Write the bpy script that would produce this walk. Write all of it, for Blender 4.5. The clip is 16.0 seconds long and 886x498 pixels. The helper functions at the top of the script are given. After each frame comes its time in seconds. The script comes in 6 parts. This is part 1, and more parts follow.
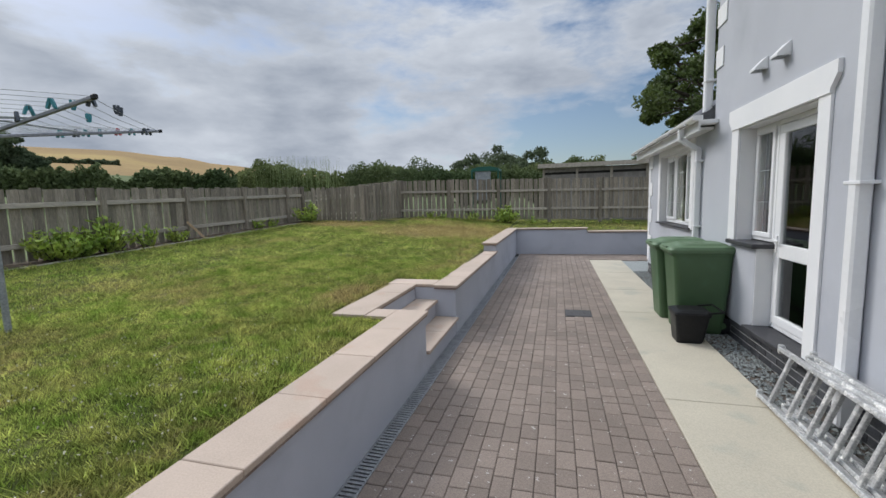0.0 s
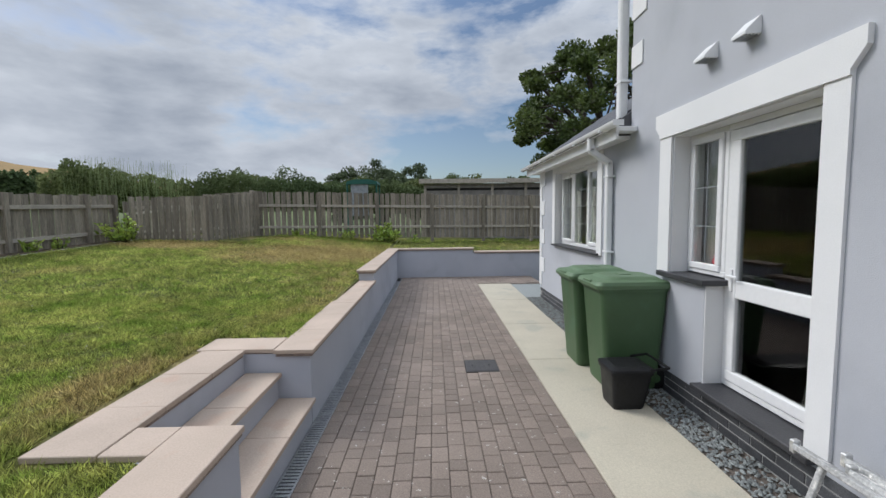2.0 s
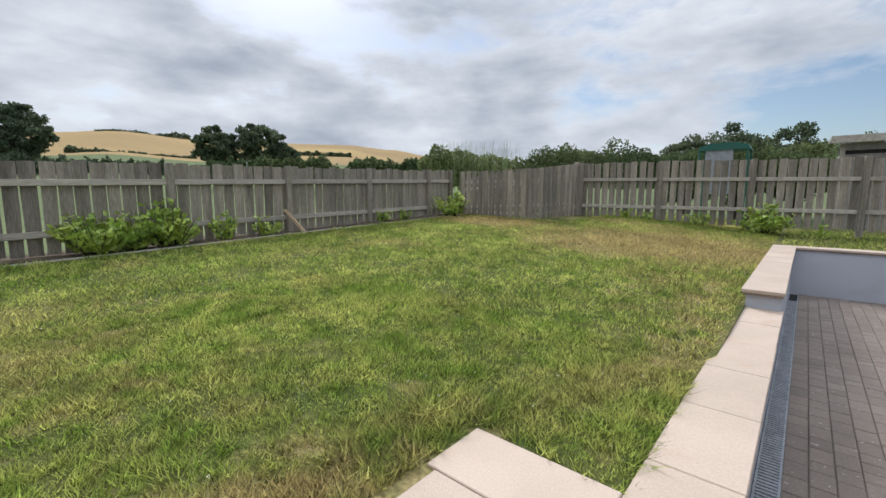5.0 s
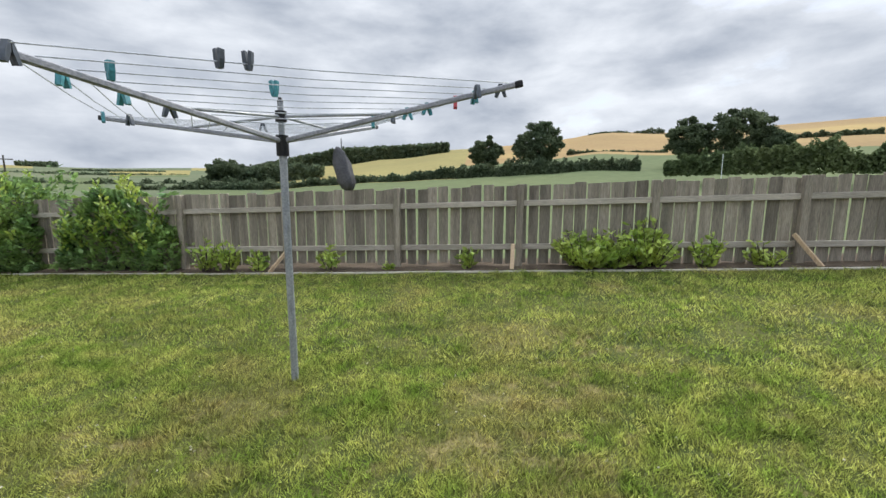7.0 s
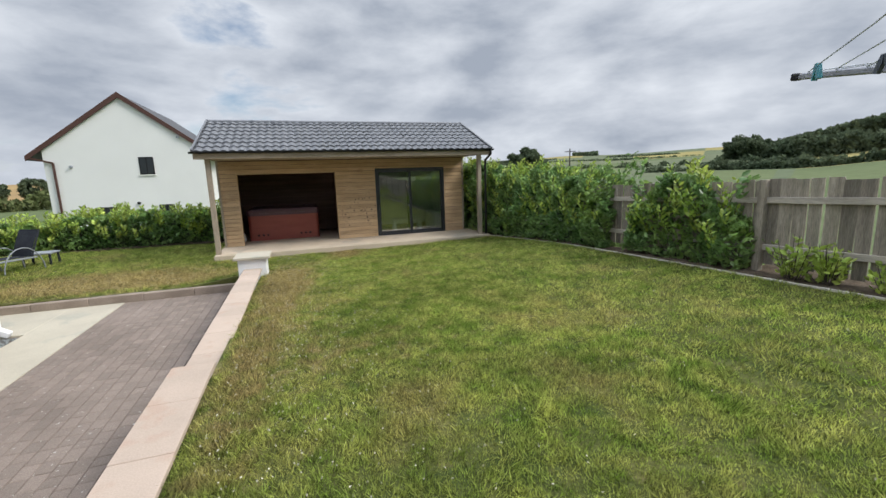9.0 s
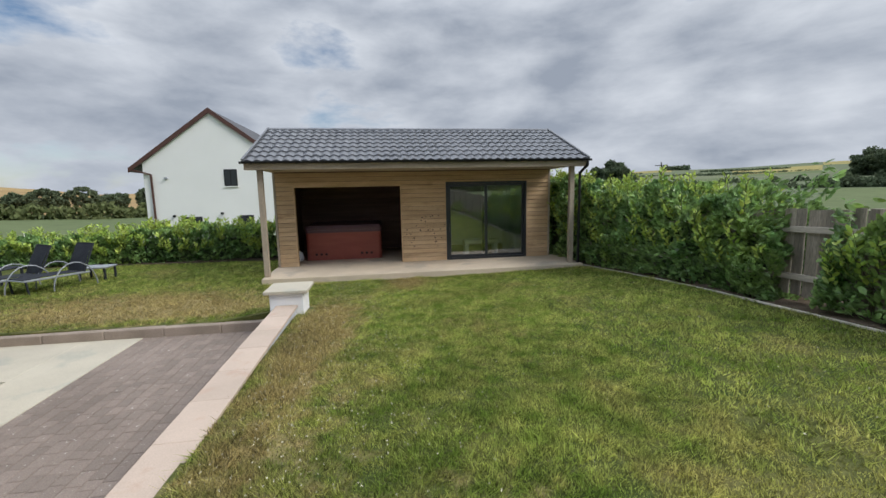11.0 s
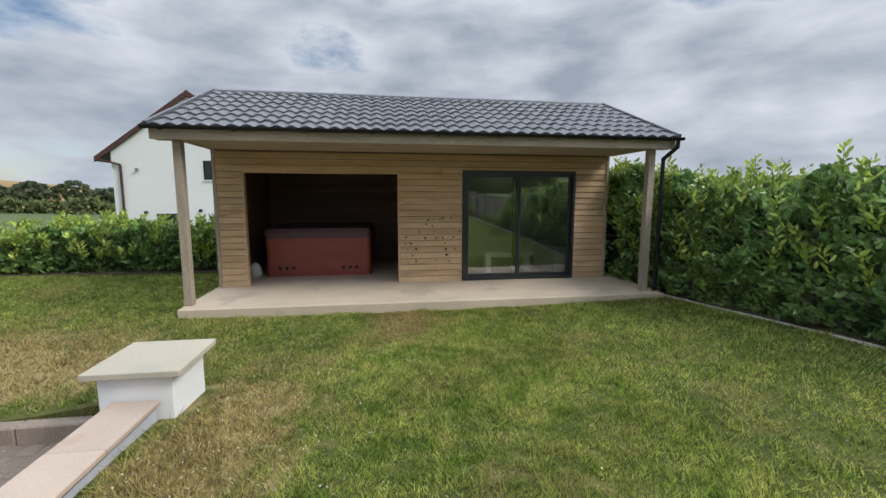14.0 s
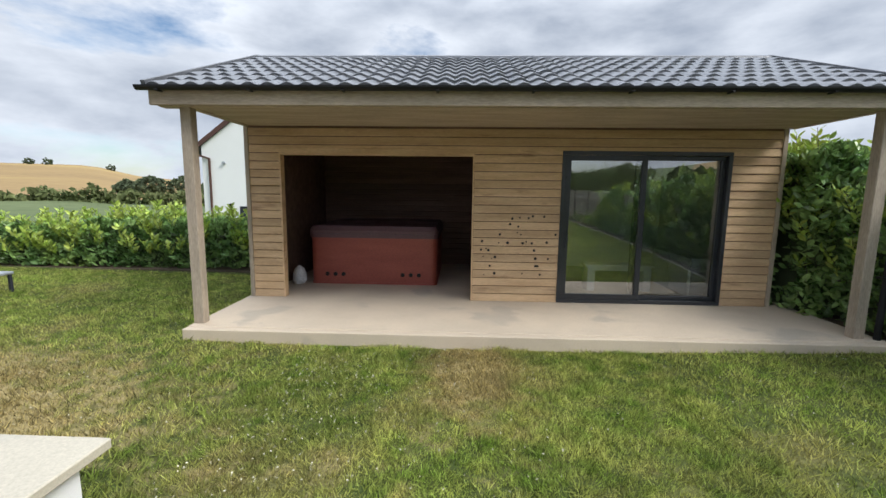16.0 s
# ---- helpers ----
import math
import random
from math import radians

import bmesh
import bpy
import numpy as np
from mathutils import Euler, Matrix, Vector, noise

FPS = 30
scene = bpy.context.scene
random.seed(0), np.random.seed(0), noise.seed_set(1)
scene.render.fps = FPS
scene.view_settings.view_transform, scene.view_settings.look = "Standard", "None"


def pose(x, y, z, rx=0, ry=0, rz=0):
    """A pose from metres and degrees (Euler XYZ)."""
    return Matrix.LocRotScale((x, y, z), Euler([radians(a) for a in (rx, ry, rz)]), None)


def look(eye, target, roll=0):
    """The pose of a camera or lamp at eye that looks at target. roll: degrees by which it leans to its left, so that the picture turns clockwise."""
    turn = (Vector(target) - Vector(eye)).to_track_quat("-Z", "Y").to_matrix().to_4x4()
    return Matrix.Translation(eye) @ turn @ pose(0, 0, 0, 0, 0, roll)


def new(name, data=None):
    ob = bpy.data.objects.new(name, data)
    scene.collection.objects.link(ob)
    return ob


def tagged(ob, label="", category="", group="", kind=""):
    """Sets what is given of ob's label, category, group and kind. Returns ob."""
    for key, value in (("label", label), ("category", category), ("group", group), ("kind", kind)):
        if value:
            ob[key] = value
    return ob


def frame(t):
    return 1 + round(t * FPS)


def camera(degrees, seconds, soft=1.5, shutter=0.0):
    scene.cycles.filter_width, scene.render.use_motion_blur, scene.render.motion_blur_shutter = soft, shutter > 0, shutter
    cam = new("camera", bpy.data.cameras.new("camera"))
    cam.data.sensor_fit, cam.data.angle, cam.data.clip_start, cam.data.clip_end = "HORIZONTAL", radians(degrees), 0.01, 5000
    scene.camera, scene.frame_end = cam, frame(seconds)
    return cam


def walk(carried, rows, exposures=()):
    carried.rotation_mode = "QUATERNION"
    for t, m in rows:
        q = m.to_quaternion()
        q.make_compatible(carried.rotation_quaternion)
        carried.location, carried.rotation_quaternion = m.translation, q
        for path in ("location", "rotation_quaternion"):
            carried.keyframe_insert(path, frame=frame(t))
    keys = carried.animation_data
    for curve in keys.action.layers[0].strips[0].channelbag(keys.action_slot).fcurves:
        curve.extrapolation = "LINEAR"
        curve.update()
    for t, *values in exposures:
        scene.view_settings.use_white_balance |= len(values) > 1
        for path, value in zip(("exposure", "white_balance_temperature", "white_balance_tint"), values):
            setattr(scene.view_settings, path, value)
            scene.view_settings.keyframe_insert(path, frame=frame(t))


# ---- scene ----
cam = camera(93.5, 16.0)
PATH = [
    (0, (0.062, -0.013, 1.721), (-0.465, 1.904, 1.501), -1.6),
    (0.5, (-0.002, 0.44, 1.698), (-0.36, 2.398, 1.498), -0.8),
    (1, (-0.029, 0.87, 1.751), (-0.2, 2.854, 1.567), -0.2),
    (1.5, (-0.05, 1.329, 1.756), (-0.061, 3.322, 1.592), -0.1),
    (2, (-0.15, 1.701, 1.751), (-0.109, 3.695, 1.594), -0.7),
    (2.5, (-0.278, 2.104, 1.784), (-0.297, 4.098, 1.625), -1.5),
    (3, (-0.36, 2.492, 1.735), (-0.497, 4.48, 1.563), -2.0),
    (3.2, (-0.383, 2.649, 1.75), (-0.579, 4.63, 1.559), -2.0),
    (5.3, (-1.279, 4.127, 1.699), (-2.798, 5.402, 1.437), -0.0),
    (5.5, (-1.406, 4.171, 1.703), (-3.057, 5.267, 1.435), -0.3),
    (6, (-1.703, 4.275, 1.799), (-3.581, 4.906, 1.527), -0.7),
    (6.5, (-1.879, 4.195, 1.91), (-3.853, 4.351, 1.632), -0.9),
    (7, (-2.007, 4.043, 2.084), (-3.963, 3.741, 1.793), -0.0),
    (7.5, (-2.157, 3.785, 2.098), (-3.903, 2.854, 1.805), 0.7),
    (8, (-2.191, 3.469, 2.204), (-3.529, 2.019, 1.877), -0.0),
    (8.3, (-2.227, 3.283, 2.161), (-3.341, 1.655, 1.835), -0.2),
    (8.5, (-2.25, 3.055, 2.163), (-3.208, 1.335, 1.815), -1.1),
    (9, (-2.277, 2.55, 2.144), (-2.912, 0.684, 1.803), -1.9),
    (9.5, (-2.339, 2.048, 2.144), (-2.78, 0.122, 1.834), -1.7),
    (9.7, (-2.412, 1.821, 2.161), (-2.807, -0.118, 1.867), -1.5),
    (11.8, (-2.837, -0.473, 2.188), (-3.139, -2.432, 1.928), -1.2),
    (12, (-2.849, -0.743, 2.154), (-3.161, -2.701, 1.897), -1.5),
    (12.5, (-2.922, -1.331, 2.106), (-3.228, -3.291, 1.854), -1.7),
    (13, (-2.966, -1.898, 2.067), (-3.268, -3.859, 1.821), -1.6),
    (13.5, (-3.05, -2.437, 2.018), (-3.352, -4.399, 1.774), -0.9),
    (14, (-3.09, -2.966, 1.978), (-3.382, -4.929, 1.727), 0.1),
    (14.5, (-3.126, -3.464, 1.974), (-3.388, -5.429, 1.708), 1.0),
    (15, (-3.154, -4.0, 1.926), (-3.36, -5.97, 1.653), 1.3),
    (15.5, (-3.163, -4.5, 1.884), (-3.262, -6.479, 1.608), 1.1),
    (16, (-3.218, -5.002, 1.872), (-3.147, -6.983, 1.606), 0.7),
]
EXPOSURES = ((0, -0.52, 6200, 10), (3.2, -0.53, 6150, 10), (5.5, -0.09, 6350, 10), (7.2, 0.02, 6430, 10), (9.0, -0.17, 6400, 10), (10.0, -0.32, 6350, 10), (12.5, -0.39, 6300, 10), (14.5, -0.22, 6280, 10), (16, 0.05, 6250, 10))
walk(cam, [(t, look(eye, target, roll)) for t, eye, target, roll in PATH], EXPOSURES)

# ---- light ----
SUN_AZ, SUN_EL = 152.0, 42.0      # where the sun stands, degrees from +x and above the horizon
world = bpy.data.worlds.new("sky")
scene.world = world
world.use_nodes = True
wn, wl = world.node_tree.nodes, world.node_tree.links
wn.clear()


def wnode(kind, **values):
    n = wn.new(kind)
    for k, v in values.items():
        n.inputs[k].default_value = v
    return n


w_out = wnode("ShaderNodeOutputWorld")
w_bg = wnode("ShaderNodeBackground", Strength=1.0)
sky = wnode("ShaderNodeTexSky")
sky.sky_type, sky.sun_disc = "NISHITA", False
sky.sun_elevation, sky.sun_rotation = radians(SUN_EL), radians(90 - SUN_AZ)
w_dim = wnode("ShaderNodeVectorMath")
w_dim.operation = "SCALE"
w_dim.inputs["Scale"].default_value = 0.125
wl.new(sky.outputs[0], w_dim.inputs[0])
w_co = wnode("ShaderNodeTexCoord")
w_sep = wnode("ShaderNodeSeparateXYZ")
wl.new(w_co.outputs["Generated"], w_sep.inputs[0])


def wmath(op, a, b=None):
    n = wn.new("ShaderNodeMath")
    n.operation = op
    for i, v in enumerate((a, b)):
        if v is None:
            continue
        if isinstance(v, (int, float)):
            n.inputs[i].default_value = v
        else:
            wl.new(v, n.inputs[i])
    return n.outputs[0]


# clouds are drawn out sideways and close up towards the horizon
w_map = wnode("ShaderNodeMapping", Rotation=(0, 0, 0.5), Scale=(1.0, 1.0, 2.6), Location=(3.1, 1.7, 0.4))
wl.new(w_co.outputs["Generated"], w_map.inputs[0])
w_big = wnode("ShaderNodeTexNoise", Scale=2.1, Detail=8.0, Roughness=0.56, Distortion=0.1)
w_tex = wnode("ShaderNodeTexNoise", Scale=4.2, Detail=9.0, Roughness=0.56, Distortion=0.12)
for n in (w_big, w_tex):
    wl.new(w_map.outputs[0], n.inputs["Vector"])
# the cover is thicker towards -y and -x, where the sky is grey
w_south = wmath("ADD", wmath("MULTIPLY", w_sep.outputs["Y"], -0.045), wmath("MULTIPLY", w_sep.outputs["X"], -0.03))
w_cover = wnode("ShaderNodeMapRange")
for k, v in (("From Min", 0.375), ("From Max", 0.475)):
    w_cover.inputs[k].default_value = v
wl.new(wmath("ADD", w_big.outputs[0], wmath("MULTIPLY", w_south, 1.6)), w_cover.inputs["Value"])
w_shade = wnode("ShaderNodeValToRGB")
w_shade.color_ramp.elements[0].position, w_shade.color_ramp.elements[0].color = 0.40, (0.88, 0.92, 0.98, 1)
w_shade.color_ramp.elements[1].position, w_shade.color_ramp.elements[1].color = 0.68, (0.42, 0.47, 0.555, 1)
w_thick = wmath("ADD", wmath("MULTIPLY", w_tex.outputs[0], 0.62), wmath("MULTIPLY", w_big.outputs[0], 0.36))
wl.new(wmath("ADD", w_thick, w_south), w_shade.inputs[0])
w_mix = wnode("ShaderNodeMix")
w_mix.data_type = "RGBA"
wl.new(w_cover.outputs[0], w_mix.inputs["Factor"])
wl.new(w_dim.outputs[0], w_mix.inputs[6])
wl.new(w_shade.outputs[0], w_mix.inputs[7])
# an overcast sky is brightest overhead
w_zen = wnode("ShaderNodeMapRange")
w_zen.interpolation_type = "SMOOTHSTEP"
for k, v in (("From Min", 0.32), ("From Max", 0.95), ("To Min", 1.0), ("To Max", 2.7)):
    w_zen.inputs[k].default_value = v
wl.new(w_sep.outputs["Z"], w_zen.inputs["Value"])
wl.new(w_zen.outputs[0], w_bg.inputs["Strength"])
wl.new(w_mix.outputs[2], w_bg.inputs["Color"])
wl.new(w_bg.outputs[0], w_out.inputs["Surface"])

sun_data = bpy.data.lights.new("sun", "SUN")
sun_data.energy, sun_data.angle, sun_data.color = 3.1, radians(22), (1.0, 0.955, 0.89)
sun = new("sun", sun_data)
sun_way = Vector((math.cos(radians(SUN_AZ)) * math.cos(radians(SUN_EL)), math.sin(radians(SUN_AZ)) * math.cos(radians(SUN_EL)), math.sin(radians(SUN_EL))))
sun.matrix_world = look(sun_way * 60, (0, 0, 0))

# ---- materials ----


def material(name, c1, c2=None, scale=3.0, fine=60.0, rough=0.7, bump=0.15, metal=0.0, rnd=0.0, island=0.0, stretch=(1, 1, 1),
             third=None, third_at=(0.58, 0.66), third_scale=0.6, spec=0.5, soft_light=0.0, fine_amount=0.25, depth=0.01, dry=None, lush=None):
    """Two colours mixed by a broad noise, a fine grain over them, an optional third colour in patches, and relief."""
    m = bpy.data.materials.new(name)
    m.use_nodes = True
    ns, ls = m.node_tree.nodes, m.node_tree.links
    bsdf = ns["Principled BSDF"]
    c2 = c2 or tuple(v * 0.8 for v in c1)
    geo = ns.new("ShaderNodeNewGeometry")
    mapping = ns.new("ShaderNodeMapping")
    mapping.inputs["Scale"].default_value = stretch
    ls.new(geo.outputs["Position"], mapping.inputs[0])

    def noise_tex(s, detail=4.0):
        n = ns.new("ShaderNodeTexNoise")
        n.inputs["Scale"].default_value, n.inputs["Detail"].default_value = s, detail
        ls.new(mapping.outputs[0], n.inputs["Vector"])
        return n

    def mix(fac, a, b, blend="MIX"):
        n = ns.new("ShaderNodeMix")
        n.data_type, n.blend_type = "RGBA", blend
        for i, v in ((0, fac), (6, a), (7, b)):
            if isinstance(v, bpy.types.NodeSocket):
                ls.new(v, n.inputs[i])
            else:
                n.inputs[i].default_value = v if i == 0 else (*v, 1)
        return n.outputs[2]

    def ranged(sock, lo, hi, to_lo=0.0, to_hi=1.0):
        n = ns.new("ShaderNodeMapRange")
        for k, v in (("From Min", lo), ("From Max", hi), ("To Min", to_lo), ("To Max", to_hi)):
            n.inputs[k].default_value = v
        ls.new(sock, n.inputs["Value"])
        return n.outputs[0]

    broad, grain = noise_tex(scale, 5.0), noise_tex(fine, 3.0)
    col = mix(ranged(broad.outputs[0], 0.35, 0.65), c1, c2)
    if third:
        col = mix(ranged(noise_tex(third_scale, 6.0).outputs[0], *third_at), col, third)
    if dry:
        worn = ns.new("ShaderNodeAttribute")
        worn.attribute_name = "dry"
        ragged = ns.new("ShaderNodeMath")
        ragged.operation = "ADD"
        ls.new(worn.outputs["Fac"], ragged.inputs[0])
        ls.new(ranged(noise_tex(5.0, 6.0).outputs[0], 0.25, 0.75, -0.45, 0.45), ragged.inputs[1])
        col = mix(ranged(ragged.outputs[0], 0.25, 0.85), col, dry)
    value = ranged(grain.outputs[0], 0.3, 0.7, 1 - fine_amount, 1 + fine_amount)
    if lush:
        tone = ns.new("ShaderNodeMath")
        tone.operation = "MULTIPLY"
        ls.new(value, tone.inputs[0])
        ls.new(ranged(noise_tex(lush, 3.0).outputs[0], 0.36, 0.64, 0.82, 1.12), tone.inputs[1])
        value = tone.outputs[0]
    for amount, node, sock in ((rnd, "ShaderNodeObjectInfo", "Random"), (island, "ShaderNodeNewGeometry", "Random Per Island")):
        if amount:
            info = ns.new(node)
            times = ns.new("ShaderNodeMath")
            times.operation = "MULTIPLY"
            ls.new(ranged(info.outputs[sock], 0, 1, 1 - amount, 1 + amount), times.inputs[0])
            ls.new(value, times.inputs[1])
            value = times.outputs[0]
    hsv = ns.new("ShaderNodeHueSaturation")
    ls.new(col, hsv.inputs["Color"])
    ls.new(value, hsv.inputs["Value"])
    ls.new(hsv.outputs[0], bsdf.inputs["Base Color"])
    bsdf.inputs["Metallic"].default_value = metal
    bsdf.inputs["Specular IOR Level"].default_value = spec
    ls.new(ranged(broad.outputs[0], 0.3, 0.7, max(rough - 0.08, 0.02), min(rough + 0.08, 1)), bsdf.inputs["Roughness"])
    if bump:
        b = ns.new("ShaderNodeBump")
        b.inputs["Strength"].default_value, b.inputs["Distance"].default_value = bump, depth
        ls.new(grain.outputs[0], b.inputs["Height"])
        ls.new(b.outputs[0], bsdf.inputs["Normal"])
    if soft_light:
        trans = ns.new("ShaderNodeBsdfTranslucent")
        ls.new(hsv.outputs[0], trans.inputs[0])
        add = ns.new("ShaderNodeMixShader")
        add.inputs[0].default_value = soft_light
        ls.new(bsdf.outputs[0], add.inputs[1])
        ls.new(trans.outputs[0], add.inputs[2])
        ls.new(add.outputs[0], ns["Material Output"].inputs[0])
    return m


def glass_material(name, tint=(0.9, 0.95, 0.93), rough=0.0):
    m = bpy.data.materials.new(name)
    m.use_nodes = True
    b = m.node_tree.nodes["Principled BSDF"]
    b.inputs["Base Color"].default_value = (*tint, 1)
    b.inputs["Roughness"].default_value = rough
    b.inputs["Transmission Weight"].default_value = 1.0
    b.inputs["IOR"].default_value = 1.5
    return m


# turf colour is darkened to hold the shade between the blades
M_grass = material("turf_with_blade_shade", (0.055, 0.075, 0.02), (0.115, 0.12, 0.038), scale=3.2, fine=45, rough=0.95, bump=0.5, third=(0.24, 0.195, 0.08), dry=(0.31, 0.25, 0.115),
                   third_at=(0.56, 0.90), third_scale=0.9, spec=0.1, fine_amount=0.35, depth=0.03)
M_blade = material("grass_blade", (0.205, 0.30, 0.05), (0.47, 0.49, 0.14), scale=4.5, fine=25, rough=0.7, bump=0, third=(0.47, 0.39, 0.16), dry=(0.42, 0.345, 0.15),
                   third_at=(0.52, 0.82), third_scale=0.9, spec=0.2, island=0.75, soft_light=0.6, lush=1.1)
M_clover = material("clover_flower", (0.64, 0.61, 0.47), (0.52, 0.49, 0.36), rough=0.8, bump=0)
DRY = ((-6.8, 12.1, 1.1, 0.6, 2.2), (-3.2, 11.7, 2.0, 1.4, 0.95), (-3.4, -8.5, 0.5, 1.0, 0.85), (-2.35, 4.5, 0.35, 1.0, 0.9), (-2.0, -4.6, 0.5, 1.6, 0.5), (-2.1, -6.3, 0.55, 0.8, 0.55),
       (1.4, -7.4, 2.5, 0.6, 0.95), (2.6, -8.4, 2.4, 0.9, 0.7), (0.2, -9.2, 1.6, 1.2, 0.2), (-1.7, -1.5, 0.28, 3.4, 0.65), (-2.0, -5.2, 0.45, 1.0, 0.6), (-1.7, 7.5, 0.25, 2.0, 0.5), (-2.2, 12.6, 1.3, 1.2, 0.7), (-4.6, 14.2, 2.2, 0.7, 0.6), (3.0, 15.0, 4.0, 1.0, 0.5), (-3.6, 2.0, 1.0, 0.8, 0.3), (-2.1, -2.6, 0.5, 2.2, 0.35), (-2.9, -1.2, 0.9, 0.7, 0.4), (-4.0, -4.5, 0.7, 1.1, 0.4), (-3.9, 4.2, 0.9, 0.8, 0.35), (-5.4, 4.6, 0.8, 0.7, 0.25),
       (-2.3, 9.0, 0.8, 1.2, 0.4), (-4.0, 10.6, 1.6, 0.6, 0.4), (-5.4, -6.4, 1.0, 0.6, 0.3), (-3.3, -9.2, 0.45, 0.5, 0.6), (0.6, -8.0, 2.4, 1.0, 0.3))


def dryness(x, y):
    """How worn and straw-coloured the turf is."""
    return np.clip(sum(a * np.exp(-((x - cx) / rx) ** 2 - ((y - cy) / ry) ** 2) for cx, cy, rx, ry, a in DRY), 0, 1)


M_soil = material("bed_soil", (0.085, 0.065, 0.045), (0.14, 0.11, 0.08), scale=4, fine=40, rough=0.95, bump=0.8, spec=0.1, depth=0.04)
M_paver = material("block_paver", (0.245, 0.196, 0.162), (0.20, 0.16, 0.132), scale=0.9, fine=120, rough=0.88, bump=0.5, rnd=0.13, third=(0.46, 0.43, 0.39), third_scale=26, third_at=(0.675, 0.71), fine_amount=0.2)
M_paver_all = material("block_paver_far", (0.245, 0.196, 0.162), (0.20, 0.16, 0.132), scale=0.9, fine=120, rough=0.88, bump=0.5, island=0.13, third=(0.46, 0.43, 0.39), third_scale=26, third_at=(0.675, 0.71), fine_amount=0.2)
M_sand = material("joint_sand", (0.145, 0.12, 0.10), (0.115, 0.095, 0.08), fine=90, rough=0.95, bump=0.4)
M_concrete = material("pale_concrete", (0.50, 0.455, 0.357), (0.447, 0.407, 0.322), scale=1.4, fine=90, rough=0.85, bump=0.15, third=(0.40, 0.38, 0.31), third_scale=1.8, fine_amount=0.1)
M_coping = material("coping_slab", (0.51, 0.405, 0.325), (0.455, 0.365, 0.292), scale=2.2, fine=120, rough=0.8, bump=0.15, rnd=0.06, third=(0.47, 0.35, 0.27), third_scale=3.5, fine_amount=0.08)
M_edge = material("coping_edge_mortar", (0.20, 0.15, 0.125), (0.30, 0.24, 0.20), scale=14, fine=80, rough=0.9, bump=0.5)
M_render = material("grey_render", (0.495, 0.51, 0.55), (0.46, 0.475, 0.515), scale=0.9, fine=220, rough=0.85, bump=0.25, fine_amount=0.05, third=(0.37, 0.385, 0.42), third_scale=0.8, third_at=(0.55, 0.8))
M_wallpaint = material("retaining_render", (0.47, 0.485, 0.535), (0.43, 0.445, 0.495), scale=1.2, fine=200, rough=0.85, bump=0.25, fine_amount=0.06, third=(0.36, 0.37, 0.41), third_scale=1.7, third_at=(0.55, 0.8))
M_white = material("white_masonry_paint", (0.80, 0.80, 0.80), (0.75, 0.755, 0.76), scale=1.5, fine=160, rough=0.7, bump=0.15, fine_amount=0.04)
M_upvc = material("white_plastic", (0.82, 0.82, 0.82), (0.78, 0.785, 0.79), scale=2, fine=30, rough=0.35, bump=0.02, fine_amount=0.02)
M_slate = material("black_slate_sill", (0.030, 0.030, 0.034), (0.045, 0.045, 0.05), scale=5, fine=60, rough=0.5, bump=0.2)
M_brick = material("dark_plinth_brick", (0.052, 0.054, 0.06), (0.075, 0.077, 0.084), scale=6, fine=120, rough=0.6, bump=0.3, rnd=0.25)
M_kerbstone = material("brown_kerb_stone", (0.31, 0.25, 0.20), (0.235, 0.19, 0.15), scale=3, fine=80, rough=0.9, bump=0.4, rnd=0.1)
M_mortar = material("grey_mortar", (0.40, 0.40, 0.39), (0.33, 0.33, 0.32), fine=120, rough=0.9, bump=0.4)
M_gravel = material("slate_gravel", (0.18, 0.195, 0.19), (0.26, 0.275, 0.265), scale=40, fine=150, rough=0.85, bump=0.2, island=0.3)
M_roof = material("roof_slate", (0.055, 0.056, 0.062), (0.08, 0.08, 0.085), scale=3, fine=40, rough=0.6, bump=0.3, rnd=0.2)
M_tile = material("metal_pantile", (0.10, 0.105, 0.115), (0.14, 0.145, 0.155), scale=2, fine=90, rough=0.30, bump=0.1, rnd=0.12, spec=0.6)
M_black = material("black_plastic", (0.009, 0.009, 0.010), (0.014, 0.014, 0.015), scale=6, fine=60, rough=0.45, bump=0.05, spec=0.3)
M_alu = material("aluminium", (0.60, 0.60, 0.59), (0.46, 0.46, 0.45), scale=9, fine=70, rough=0.45, bump=0.1, metal=0.55, third=(0.80, 0.79, 0.76), third_at=(0.54, 0.60), third_scale=14)
M_pole = material("galvanised_pole", (0.34, 0.36, 0.385), (0.27, 0.29, 0.31), scale=9, fine=70, rough=0.55, bump=0.05, metal=0.3)
M_bin = material("green_bin_plastic", (0.052, 0.102, 0.042), (0.062, 0.118, 0.052), scale=3, fine=180, rough=0.48, bump=0.12, fine_amount=0.1, third=(0.075, 0.155, 0.085), third_scale=3, third_at=(0.6, 0.8))
M_lid = material("green_bin_lid", (0.1, 0.165, 0.085), (0.115, 0.185, 0.098), scale=3, fine=180, rough=0.5, bump=0.1, fine_amount=0.08, third=(0.12, 0.22, 0.13), third_scale=5, third_at=(0.58, 0.8))
M_arm = material("grey_painted_arm", (0.24, 0.25, 0.28), (0.30, 0.31, 0.335), scale=9, fine=70, rough=0.5, bump=0.05, metal=0.2)
M_fence = material("weathered_fence_board", (0.335, 0.29, 0.232), (0.205, 0.178, 0.142), scale=1.2, fine=14, rough=0.9, bump=0.5, rnd=0.28, stretch=(9, 9, 0.8),
                   third=(0.20, 0.185, 0.14), third_scale=0.9, third_at=(0.55, 0.75), fine_amount=0.3)
